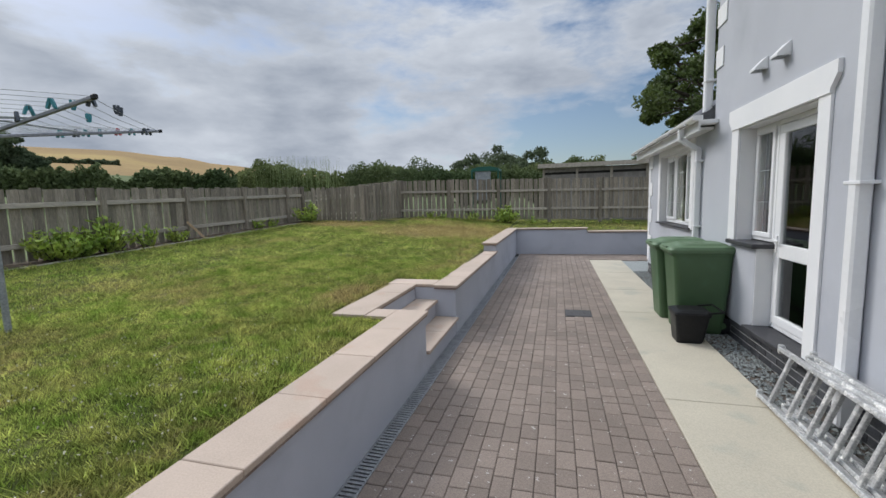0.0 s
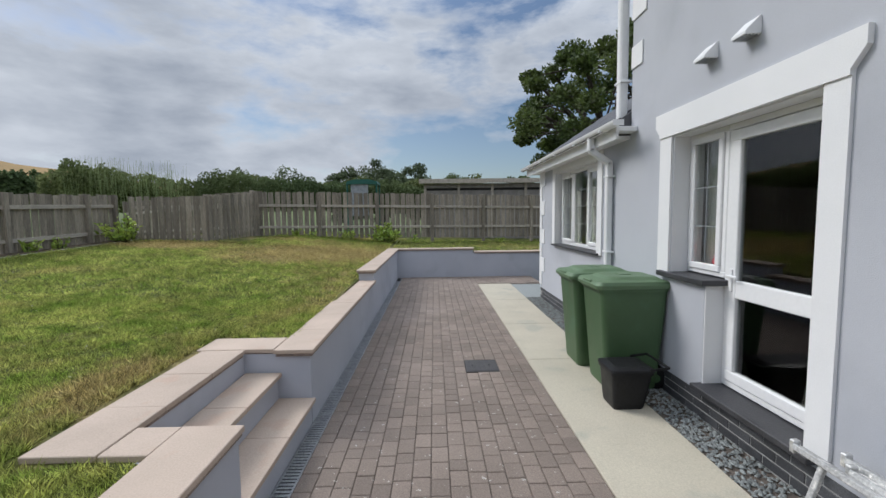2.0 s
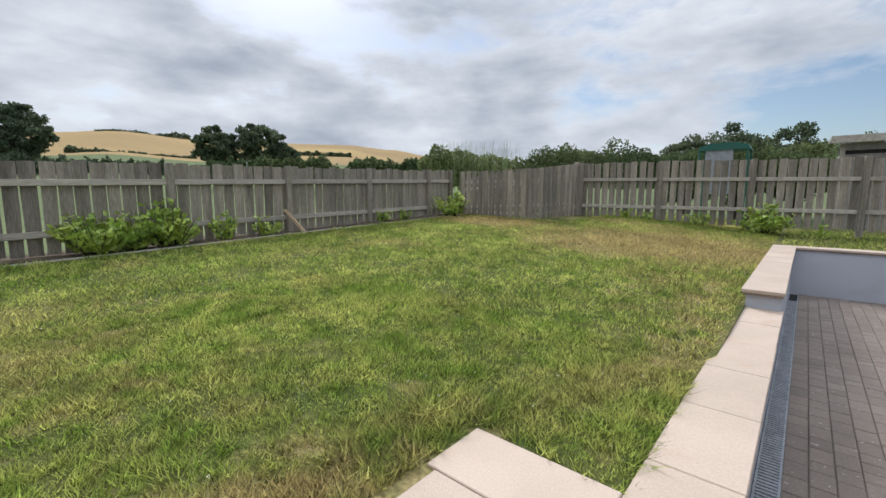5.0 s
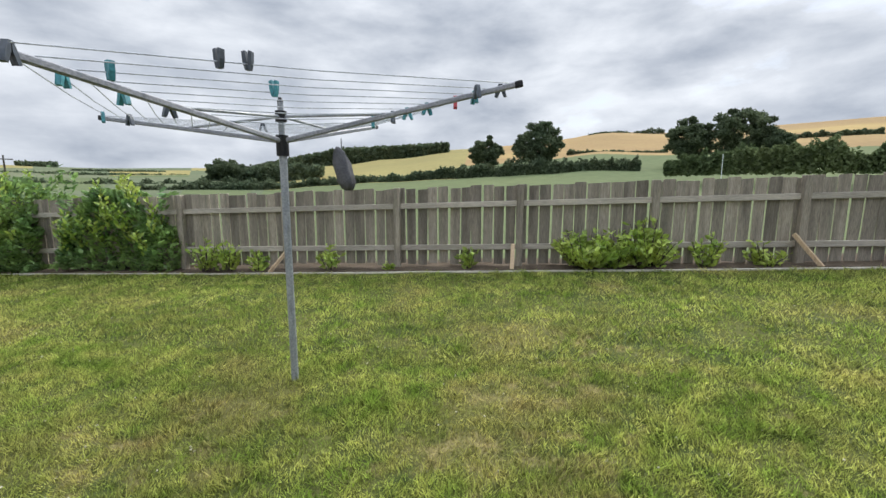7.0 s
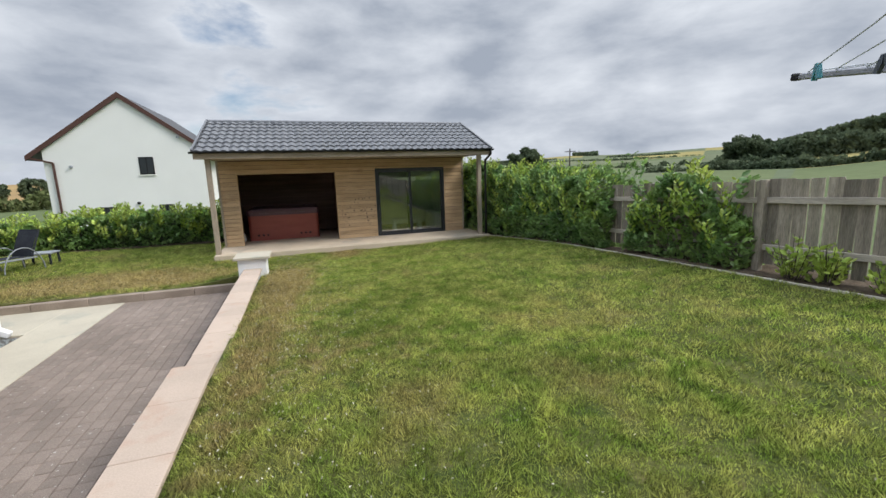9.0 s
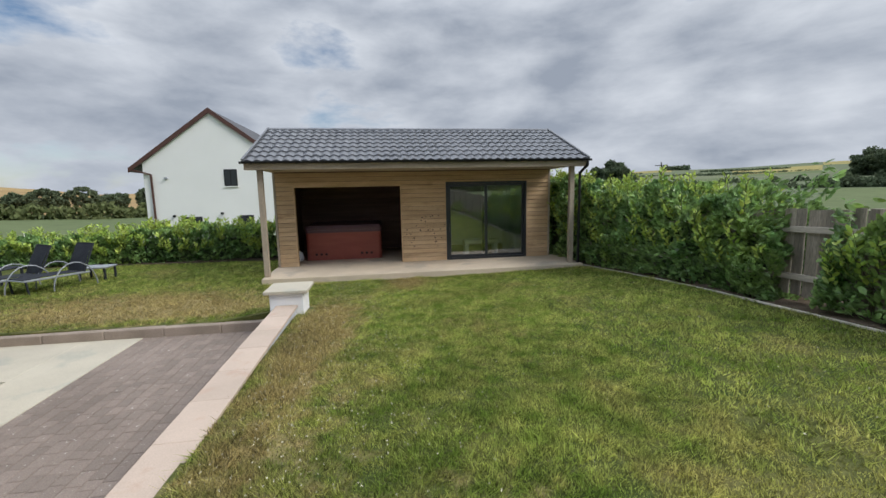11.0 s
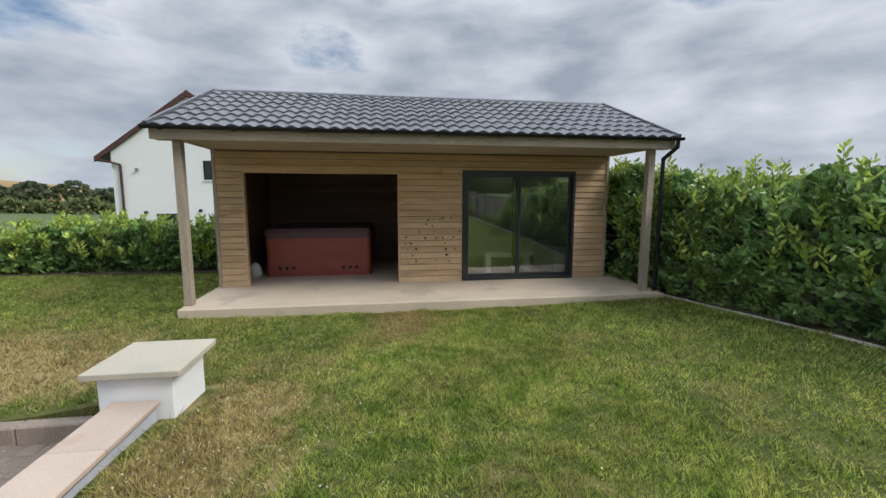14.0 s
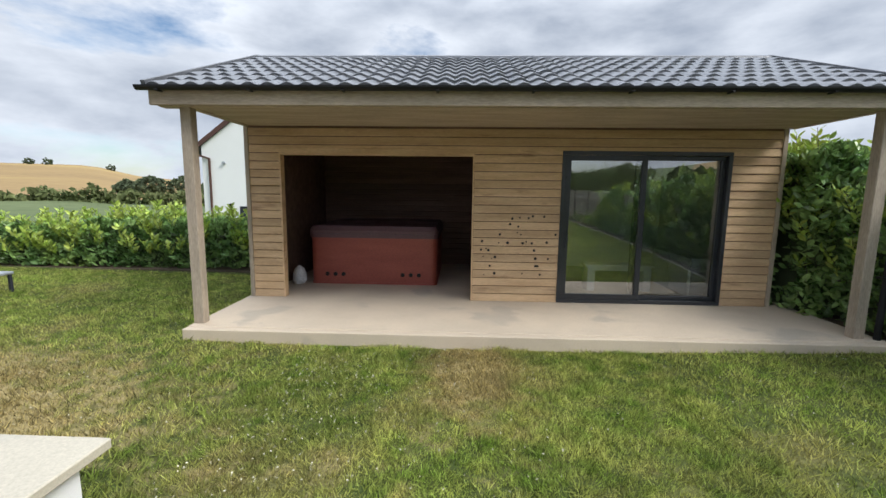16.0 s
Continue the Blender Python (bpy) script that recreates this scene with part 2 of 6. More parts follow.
M_rail = material("weathered_fence_rail", (0.50, 0.445, 0.375), (0.38, 0.34, 0.285), scale=1.2, fine=14, rough=0.9, bump=0.4, rnd=0.15, stretch=(9, 0.8, 9), fine_amount=0.2)
M_newwood = material("pale_new_timber", (0.56, 0.42, 0.27), (0.48, 0.34, 0.21), scale=2, fine=20, rough=0.8, bump=0.2, stretch=(6, 6, 1))
M_kerbwood = material("timber_edging", (0.64, 0.60, 0.51), (0.52, 0.48, 0.40), scale=2, fine=20, rough=0.9, bump=0.3, stretch=(6, 1, 6))
M_clad = material("pine_cladding", (0.58, 0.405, 0.235), (0.47, 0.315, 0.175), scale=1.6, fine=22, rough=0.7, bump=0.25, rnd=0.14, stretch=(0.7, 6, 6), fine_amount=0.14,
                  third=(0.31, 0.19, 0.105), third_scale=1.9, third_at=(0.62, 0.74))
M_beam = material("porch_timber", (0.47, 0.38, 0.285), (0.37, 0.30, 0.22), scale=1.5, fine=18, rough=0.8, bump=0.3, stretch=(0.8, 5, 5), fine_amount=0.16)
M_post = material("porch_post_timber", (0.40, 0.33, 0.25), (0.30, 0.25, 0.19), scale=1.5, fine=18, rough=0.8, bump=0.3, stretch=(5, 5, 0.8), fine_amount=0.18)
# dark wood, with the shade of the porch recess also in its colour
M_inner = material("dark_shade_toned_boards", (0.18, 0.105, 0.08), (0.13, 0.076, 0.058), scale=1.6, fine=22, rough=0.75, bump=0.25, rnd=0.2, stretch=(0.7, 6, 6))
M_deck = material("deck_concrete", (0.57, 0.475, 0.355), (0.49, 0.41, 0.31), scale=1.3, fine=90, rough=0.85, bump=0.2, third=(0.43, 0.37, 0.29), third_scale=1.4, fine_amount=0.12)
M_tub = material("tub_cabinet", (0.32, 0.075, 0.05), (0.27, 0.06, 0.042), scale=1.5, fine=30, rough=0.45, bump=0.05, stretch=(1, 1, 4))
M_cover = material("tub_cover_vinyl", (0.10, 0.05, 0.06), (0.12, 0.06, 0.07), scale=4, fine=60, rough=0.45, bump=0.15)
M_frame = material("anthracite_frame", (0.022, 0.025, 0.030), (0.03, 0.033, 0.038), scale=3, fine=60, rough=0.35, bump=0.02)
M_room = material("room_plaster", (0.45, 0.44, 0.41), (0.40, 0.39, 0.36), fine=60, rough=0.9, bump=0.05)
# darker copy of the room plaster: the room's dimness put into its colour
M_darkroom = material("dimmed_room_plaster", (0.22, 0.21, 0.20), (0.18, 0.17, 0.165), fine=60, rough=0.9, bump=0.05)
M_leaf = material("laurel_leaf", (0.155, 0.275, 0.095), (0.27, 0.40, 0.13), scale=2.0, fine=8, rough=0.3, bump=0, island=0.45, soft_light=0.35, third=(0.30, 0.42, 0.10), third_scale=1.3, third_at=(0.56, 0.72))
M_leafy = material("young_laurel_leaf", (0.25, 0.38, 0.06), (0.46, 0.54, 0.11), scale=3, fine=8, rough=0.45, bump=0, island=0.4, soft_light=0.3)
M_cane = material("willow_cane", (0.2, 0.26, 0.1), (0.27, 0.33, 0.14), rough=0.8, bump=0)
M_oak = material("oak_leaf", (0.062, 0.10, 0.026), (0.115, 0.15, 0.038), scale=0.5, fine=3, rough=0.6, bump=0, island=0.4, soft_light=0.25)
# foliage green with a little distance haze mixed into the colour
M_far = material("hazed_foliage", (0.095, 0.128, 0.075), (0.14, 0.17, 0.098), scale=0.15, fine=1.2, rough=0.9, bump=0, island=0.4, soft_light=0.3, spec=0.1)
M_farhedge = material("far_hedge_foliage", (0.13, 0.165, 0.066), (0.185, 0.21, 0.09), scale=0.15, fine=1.2, rough=0.9, bump=0, island=0.35, soft_light=0.35, spec=0.1)
M_hedgerow = material("hedgerow_foliage", (0.10, 0.14, 0.065), (0.155, 0.19, 0.085), scale=0.15, fine=1.2, rough=0.9, bump=0, island=0.35, soft_light=0.25, spec=0.1)
M_bark = material("bark", (0.075, 0.060, 0.045), (0.05, 0.04, 0.03), scale=4, fine=20, rough=0.95, bump=0.8, stretch=(4, 4, 1), depth=0.04)
M_wheat = material("ripe_field", (0.335, 0.235, 0.11), (0.285, 0.20, 0.10), scale=0.02, fine=0.5, rough=1.0, bump=0, spec=0.05, third=(0.38, 0.28, 0.12), third_scale=0.012, fine_amount=0.08)
M_crop = material("pale_crop_field", (0.30, 0.26, 0.105), (0.25, 0.22, 0.095), scale=0.02, fine=0.5, rough=1.0, bump=0, spec=0.05, fine_amount=0.08)
M_green = material("green_field", (0.115, 0.145, 0.07), (0.142, 0.17, 0.083), scale=0.03, fine=0.6, rough=1.0, bump=0, spec=0.05, fine_amount=0.1)
M_pasture = material("far_pasture", (0.115, 0.145, 0.085), (0.16, 0.175, 0.105), scale=0.02, fine=0.5, rough=1.0, bump=0, spec=0.05, fine_amount=0.1)
M_fabric = material("grey_mesh_fabric", (0.028, 0.031, 0.038), (0.042, 0.046, 0.053), scale=5, fine=200, rough=0.9, bump=0.2, spec=0.1)
M_shed = material("grey_shed_boards", (0.33, 0.31, 0.29), (0.26, 0.245, 0.23), scale=1.5, fine=16, rough=0.9, bump=0.3, stretch=(5, 5, 0.8))
M_tarp = material("green_canopy", (0.015, 0.10, 0.075), (0.02, 0.12, 0.09), scale=3, fine=40, rough=0.6, bump=0.1)
M_barge = material("brown_bargeboard", (0.085, 0.035, 0.025), (0.07, 0.03, 0.022), scale=2, fine=30, rough=0.6, bump=0.1)
M_nbwall = material("white_house_render", (0.80, 0.80, 0.78), (0.76, 0.76, 0.74), scale=0.4, fine=90, rough=0.85, bump=0.1, fine_amount=0.04)
M_grate = material("galvanised_grate", (0.40, 0.41, 0.42), (0.33, 0.34, 0.35), scale=9, fine=70, rough=0.5, bump=0.1, metal=0.7)
# near-black that paints the shade of hollows, and colours the wood knots
M_void = material("hollow_shade_and_knots", (0.02, 0.02, 0.02), (0.03, 0.03, 0.03), rough=0.9, bump=0)
M_iron = material("cast_iron_cover", (0.05, 0.048, 0.05), (0.075, 0.072, 0.072), scale=12, fine=90, rough=0.8, bump=0.4)
M_teal = material("teal_peg", (0.05, 0.25, 0.29), rough=0.4, bump=0)
M_navy = material("dark_peg", (0.06, 0.075, 0.095), rough=0.4, bump=0)
M_red = material("red_plastic", (0.50, 0.05, 0.06), rough=0.4, bump=0)
M_bag = material("grey_peg_bag_cloth", (0.06, 0.06, 0.066), (0.12, 0.12, 0.128), scale=9, fine=90, rough=0.85, bump=0.3)
M_line = material("plastic_line", (0.48, 0.51, 0.55), (0.42, 0.45, 0.5), rough=0.5, bump=0)
M_lace = material("net_curtain", (0.62, 0.62, 0.60), (0.5, 0.5, 0.48), scale=8, fine=40, rough=0.9, bump=0.1, stretch=(1, 5, 0.4))
M_sack = material("white_sack", (0.7, 0.7, 0.7), (0.6, 0.6, 0.6), fine=40, rough=0.6, bump=0.2)
M_glass = glass_material("window_glass")


def coated_glass(name, tint, mirror):
    """Coated double glazing: clear, with a stronger mirror image than plain glass."""
    m = bpy.data.materials.new(name)
    m.use_nodes = True
    ns, ls = m.node_tree.nodes, m.node_tree.links
    clear, gloss, mixer, fres, lift = (ns.new("ShaderNode" + k) for k in ("BsdfTransparent", "BsdfGlossy", "MixShader", "Fresnel", "Math"))
    clear.inputs[0].default_value = (*tint, 1)
    gloss.inputs["Roughness"].default_value = 0.0
    fres.inputs["IOR"].default_value = 1.7
    lift.inputs[1].default_value = mirror
    ls.new(fres.outputs[0], lift.inputs[0])
    for i, o in enumerate((lift.outputs[0], clear.outputs[0], gloss.outputs[0])):
        ls.new(o, mixer.inputs[i])
    ls.new(mixer.outputs[0], ns["Material Output"].inputs[0])
    return m


M_sglass = coated_glass("coated_glass", (0.88, 0.92, 0.93), 0.20)
M_dglass = coated_glass("door_glass", (0.70, 0.74, 0.74), 0.0)

# ---- builders ----


def wm(ob):
    """The pose of an object in the world, from its own and its parents' poses."""
    return ob.matrix_basis.copy() if ob.parent is None else wm(ob.parent) @ ob.matrix_parent_inverse @ ob.matrix_basis


def hang(ob, parent):
    if parent is not None:
        ob.parent = parent
        ob.matrix_parent_inverse = wm(parent).inverted()
    return ob


def thing(name, label, category, at=(0, 0, 0), group="", kind=""):
    ob = new(name)
    ob.empty_display_size = 0.1
    ob.matrix_basis = Matrix.Translation(at)
    return tagged(ob, label, category, group, kind)


def finish(name, me, mat, parent=None, label=""):
    for m in mat if isinstance(mat, (list, tuple)) else (mat,):
        me.materials.append(m)
    ob = hang(new(name, me), parent)
    if label:
        ob["label"] = label
    return ob


def part(name, bm, mat, parent=None, label="", smooth=False):
    bmesh.ops.recalc_face_normals(bm, faces=bm.faces)
    me = bpy.data.meshes.new(name)
    bm.to_mesh(me)
    bm.free()
    if smooth:
        me.shade_smooth()
    return finish(name, me, mat, parent, label)


def mesh_of(name, bm, mat, smooth=False):
    bmesh.ops.recalc_face_normals(bm, faces=bm.faces)
    me = bpy.data.meshes.new(name)
    bm.to_mesh(me)
    bm.free()
    if smooth:
        me.shade_smooth()
    me.materials.append(mat)
    return me


def piece(name, me, parent, m):
    ob = hang(new(name, me), parent)
    ob.matrix_basis = m
    return ob


def array_mesh(name, verts, faces, mat, parent=None, label=""):
    me = bpy.data.meshes.new(name)
    me.from_pydata(verts.tolist() if hasattr(verts, "tolist") else verts, [], faces.tolist() if hasattr(faces, "tolist") else faces)
    return finish(name, me, mat, parent, label)


def box(x0, x1, y0, y1, z0, z1, bevel=0.0, bm=None, segs=1):
    """A box between two corners, its edges rounded by bevel; added to bm where one is given."""
    out = bm or bmesh.new()
    b = bmesh.new() if bm is not None and bevel else out
    vs = [b.verts.new((x, y, z)) for x in (min(x0, x1), max(x0, x1)) for y in (min(y0, y1), max(y0, y1)) for z in (min(z0, z1), max(z0, z1))]
    for f in ((0, 1, 3, 2), (4, 6, 7, 5), (0, 4, 5, 1), (2, 3, 7, 6), (0, 2, 6, 4), (1, 5, 7, 3)):
        b.faces.new([vs[i] for i in f])
    if bevel:
        bmesh.ops.bevel(b, geom=b.edges[:], offset=bevel, segments=segs, affect="EDGES", profile=0.7)
    if b is not out:
        tmp = bpy.data.meshes.new("tmp")
        b.to_mesh(tmp)
        b.free()
        out.from_mesh(tmp)
        bpy.data.meshes.remove(tmp)
    return out


def tube(a, b, r, bm=None, seg=10, r2=None):
    """A round bar from a to b."""
    bm = bm or bmesh.new()
    a, b = Vector(a), Vector(b)
    way = b - a
    m = Matrix.Translation((a + b) / 2) @ way.to_track_quat("Z", "Y").to_matrix().to_4x4()
    bmesh.ops.create_cone(bm, cap_ends=True, segments=seg, radius1=r, radius2=r if r2 is None else r2, depth=way.length, matrix=m)
    return bm


def bar(a, b, w, h, bm=None, up=(0, 0, 1), bevel=0.0):
    """A rectangular bar from a to b; w across, h along up."""
    bm = bm or bmesh.new()
    a, b = Vector(a), Vector(b)
    y = (b - a).normalized()
    x = y.cross(Vector(up)).normalized()
    z = x.cross(y)
    m = Matrix((x, y, z)).transposed().to_4x4()
    m.translation = a
    t = box(-w / 2, w / 2, 0, (b - a).length, -h / 2, h / 2, bevel)
    bmesh.ops.transform(t, matrix=m, verts=t.verts)
    tmp = bpy.data.meshes.new("tmp")
    t.to_mesh(tmp)
    t.free()
    bm.from_mesh(tmp)
    bpy.data.meshes.remove(tmp)
    return bm


def prism(points, axis, lo, hi, bm=None):
    """A flat outline drawn out along an axis: points are the other two coordinates in their order."""
    bm = bm or bmesh.new()
    n = "xyz".index(axis)

    def at(p, v):
        q = list(p)
        q.insert(n, v)
        return bm.verts.new(q)

    a, b = [at(p, lo) for p in points], [at(p, hi) for p in points]
    bm.faces.new(a), bm.faces.new(b[::-1])
    for i in range(len(points)):
        j = (i + 1) % len(points)
        bm.faces.new((a[i], b[i], b[j], a[j]))
    return bm


def loft(rings, bm=None, caps=True):
    """Skin over rings of the same number of points."""
    bm = bm or bmesh.new()
    vs = [[bm.verts.new(p) for p in ring] for ring in rings]
    n = len(vs[0])
    for a, b in zip(vs, vs[1:]):
        for i in range(n):
            bm.faces.new((a[i], a[(i + 1) % n], b[(i + 1) % n], b[i]))
    if caps:
        bm.faces.new(vs[0][::-1]), bm.faces.new(vs[-1])
    return bm


def rounded(x0, x1, y0, y1, z, r, k=4):
    """A ring: a rectangle with rounded corners."""
    out = []
    for cx, cy, s in ((x1 - r, y1 - r, 0), (x0 + r, y1 - r, 90), (x0 + r, y0 + r, 180), (x1 - r, y0 + r, 270)):
        for i in range(k + 1):
            a = radians(s + 90 * i / k)
            out.append((cx + r * math.cos(a), cy + r * math.sin(a), z))
    return out


rng = np.random.default_rng(7)


def leaf_mesh(name, centres, size, mat, parent=None, label="", outward=None, long=2.2, spread=1.0, rounder=False):
    """Many small folded leaves as one mesh: each lies about its centre, tilted at random, outward where a way is given."""
    n = len(centres)
    way = rng.normal(size=(n, 3)) * spread
    if outward is not None:
        way = way + outward
    way /= np.linalg.norm(way, axis=1)[:, None] + 1e-9
    side = np.cross(way, rng.normal(size=(n, 3)))
    side /= np.linalg.norm(side, axis=1)[:, None] + 1e-9
    lift = np.cross(side, way)
    s = (size * rng.uniform(0.65, 1.25, n))[:, None]
    L, W = way * s, side * s / long
    base, tip = centres - L / 2, centres + L / 2
    if rounder:
        p = np.stack([base, base + L * 0.35 + W * 0.5 + lift * s * 0.06, base + L * 0.75 + W * 0.38 + lift * s * 0.05, tip,
                      base + L * 0.75 - W * 0.38 + lift * s * 0.05, base + L * 0.35 - W * 0.5 + lift * s * 0.06], 1)
        k = np.arange(n)[:, None] * 6
        faces = np.concatenate([k + np.array([[0, 1, 2, 3]]), k + np.array([[0, 3, 4, 5]])])
    else:
        p = np.stack([base, centres + W / 2 + lift * s * 0.08, tip, centres - W / 2 + lift * s * 0.08], 1)
        k = np.arange(n)[:, None] * 4
        faces = k + np.array([[0, 1, 2, 3]])
    return array_mesh(name, p.reshape(-1, 3), faces, mat, parent, label)


def smoothstep(t):
    t = min(max(t, 0.0), 1.0)
    return t * t * (3 - 2 * t)


# levels of the lawn over the plan: columns at x, rows at y
LAWN_X = (-8.1, -4.5, -1.5)
LAWN_Y = (-9.7, -5.7, 0.0, 4.0, 8.5, 13.5, 17.5)
LAWN_Z = ((0.20, 0.12, 0.12), (0.50, 0.40, 0.38), (0.69, 0.62, 0.61), (0.85, 0.67, 0.62), (1.03, 0.86, 0.68), (1.24, 1.13, 0.80), (1.32, 1.22, 0.95))


def lawn_z(x, y):
    def span(v, nodes):
        v = min(max(v, nodes[0]), nodes[-1])
        i = max(k for k in range(len(nodes) - 1) if v >= nodes[k] or k == 0)
        return i, (v - nodes[i]) / (nodes[i + 1] - nodes[i])

    i, u = span(x, LAWN_X)
    j, v = span(y, LAWN_Y)
    z = (1 - v) * ((1 - u) * LAWN_Z[j][i] + u * LAWN_Z[j][i + 1]) + v * ((1 - u) * LAWN_Z[j + 1][i] + u * LAWN_Z[j + 1][i + 1])
    if y > 13.4 and x > -1.5:
        z -= 0.03 * min(x + 1.5, 5)
    if y < -6.4 and x > -1.46:
        t = smoothstep((x + 1.46) / 1.7)
        z = (1 - t) * z + t * (0.16 + 0.01 * min(max(x, 0), 6))
    return z + 0.012 * noise.noise((x * 0.8, y * 0.8, 0))

# ---- ground and distance ----
SKYLINE = ((-180, 5.5), (-174, 5.1), (-165, 4.1), (-158, 3.2), (-150, 2.2), (-142, 2.3), (-132, 2.1), (-126, 2.2), (-118, 1.8), (-110, 1.5), (-80, 1.1), (-60, 0.6), (-54, 1.3),
           (-48, 2.4), (-40, 2.3), (0, 2.0), (60, 2.0), (100, 2.8), (115, 3.3), (125, 4.2), (132, 5.2), (137, 6.0), (143, 6.5), (150, 6.5), (160, 6.4), (167, 6.8), (173, 6.1), (180, 5.5))
RINGS = (0, 10, 18, 24, 30, 38, 48, 60, 75, 92, 110, 130, 150, 175, 205, 240, 280, 330, 400, 520, 800, 1600, 3000)
FAR = 330.0


def skyline(az):
    for (a, e), (b, f) in zip(SKYLINE, SKYLINE[1:]):
        if a <= az <= b:
            return e + (f - e) * smoothstep((az - a) / (b - a))
    return 2.0


def land_z(r, az):
    low = -0.6
    if r < 28:
        return low
    top = math.tan(radians(skyline(az))) * FAR + 1.9
    rise = min((r - 28) / (FAR - 28), 1.0) ** 1.25
    return low + (top - low) * rise - (0.05 * (r - FAR) if r > FAR else 0)


def field(az, r):
    """0 green, 1 ripe, 2 pale crop, 3 pasture."""
    if r < 40:
        return 0
    if az > 120 or az < -176:
        return 0 if r < 150 else 1
    if az < -150:
        return 0 if r < 92 else 2
    if az < -100:
        return 3 if (int((az + 400) / 7) + int(r / 90)) % 3 else (2 if r > 200 else 0)
    if -70 < az < -30:
        return 1 if r > 75 else 0
    return 0


NAZ = 240
verts, faces, kinds = [], [], []
for r in RINGS:
    for k in range(NAZ):
        az = -180 + 360 * k / NAZ
        verts.append((-3 + r * math.cos(radians(az)), r * math.sin(radians(az)), land_z(r, az) + (0.6 * noise.noise((r * 0.02, az * 0.05, 3)) if r > 60 else 0)))
for i in range(len(RINGS) - 1):
    for k in range(NAZ):
        faces.append((i * NAZ + k, i * NAZ + (k + 1) % NAZ, (i + 1) * NAZ + (k + 1) % NAZ, (i + 1) * NAZ + k))
        kinds.append(field(-180 + 360 * (k + 0.5) / NAZ, (RINGS[i] + RINGS[i + 1]) / 2))
ground = array_mesh("ground", verts, faces, [M_green, M_wheat, M_crop, M_pasture])
ground.data.polygons.foreach_set("material_index", kinds)
ground.data.shade_smooth()
tagged(ground, "rolling green and ripe golden farmland beyond the garden", "ground", kind="structure")


def sheet(name, x0, x1, y0, y1, step, mat, level, label, category="lawn", skirt=0.5, hole=None):
    nx, ny = max(2, round((x1 - x0) / step) + 1), max(2, round((y1 - y0) / step) + 1)
    xs, ys = np.linspace(x0, x1, nx), np.linspace(y0, y1, ny)
    v = [(x, y, level(x, y)) for y in ys for x in xs]
    f = [(j * nx + i, j * nx + i + 1, (j + 1) * nx + i + 1, (j + 1) * nx + i) for j in range(ny - 1) for i in range(nx - 1)
         if not (hole and xs[i + 1] > hole[0] and xs[i] < hole[1] and ys[j + 1] > hole[2] and ys[j] < hole[3])]
    rim = [*range(nx), *[j * nx + nx - 1 for j in range(1, ny)], *[(ny - 1) * nx + i for i in range(nx - 2, -1, -1)], *[j * nx for j in range(ny - 2, 0, -1)]]
    low = len(v)
    v += [v[i] for i in rim] + [(v[i][0], v[i][1], v[i][2] - skirt) for i in rim]
    n = len(rim)
    f += [(low + k, low + n + k, low + n + (k + 1) % n, low + (k + 1) % n) for k in range(n)
          if not (hole and v[rim[k]][0] > hole[0] and hole[2] - 0.3 < v[rim[k]][1] < hole[3] + 0.3)]
    ob = array_mesh(name, v, f, mat)
    worn = ob.data.attributes.new("dry", "FLOAT", "POINT")
    at = np.array(v)
    worn.data.foreach_set("value", dryness(at[:, 0], at[:, 1]).astype(np.float32))
    ob.data.shade_smooth()
    return tagged(ob, label, category, kind="structure")


sheet("lawn", -8.08, -1.46, -13.4, 18.6, 0.3, M_grass, lawn_z, "mown green lawn with straw-coloured dry patches", hole=(-1.73, -1.4, 3.84, 5.13))
sheet("lawn_end_strip", -1.46, 9.0, 13.66, 18.6, 0.3, M_grass, lawn_z, "rough grass strip behind the low end wall")
sheet("side_lawn", -1.46, 13.0, -13.4, -6.62, 0.3, M_grass, lawn_z, "side lawn with a worn dry edge")
sheet("planting_bed", -9.2, -8.14, -13.4, 13.4, 0.3, M_soil, lambda x, y: lawn_z(-8.1, y) + 0.02 + 0.04 * noise.noise((x * 3, y * 3, 1)), "bare brown soil of the planting bed", "soil")
sheet("hedge_bed", -0.4, 13.0, -15.4, -13.44, 0.4, M_soil, lambda x, y: 0.2, "brown soil under the garden hedge", "soil")


# ---- patio ----
bed = part("patio_bed", box(-1.2, 0.95, -6.5, 13.5, -0.3, 0.006), M_sand)
tagged(bed, "dark jointing sand under the block paving", "ground", kind="structure")
bed2 = part("patio_end_bed", box(0.95, 2.6, 12.15, 13.5, -0.3, 0.006), M_sand)
tagged(bed2, "dark jointing sand under the block paving", "ground", kind="structure")
slabs = thing("concrete_path", "pale cream concrete path beside the house wall", "path", (1.35, 3, 0), kind="structure")
for y0, y1 in ((-6.5, -3.1), (-3.1, -0.2), (-0.2, 3.7), (3.7, 6.55), (6.55, 8.2), (8.2, 10.1), (10.1, 12.15)):
    part("slab", box(0.942, 1.76, y0 + 0.004, y1 - 0.004, -0.25, 0.03, 0.006), M_concrete, slabs)
part("slab", box(1.76, 4.5, -6.5, -5.1, -0.25, 0.03, 0.006), M_concrete, slabs)
tagged(part("gravel_bed", box(1.76, 2.1, -5.1, 10.46, -0.2, 0.0), M_sand), "dark earth under the slate gravel", "ground", kind="structure")

tagged(part("gravel_bed", box(1.76, 4.0, 10.46, 12.15, -0.2, 0.004), M_gravel), "dark slate gravel at the house corner", "ground", kind="structure")

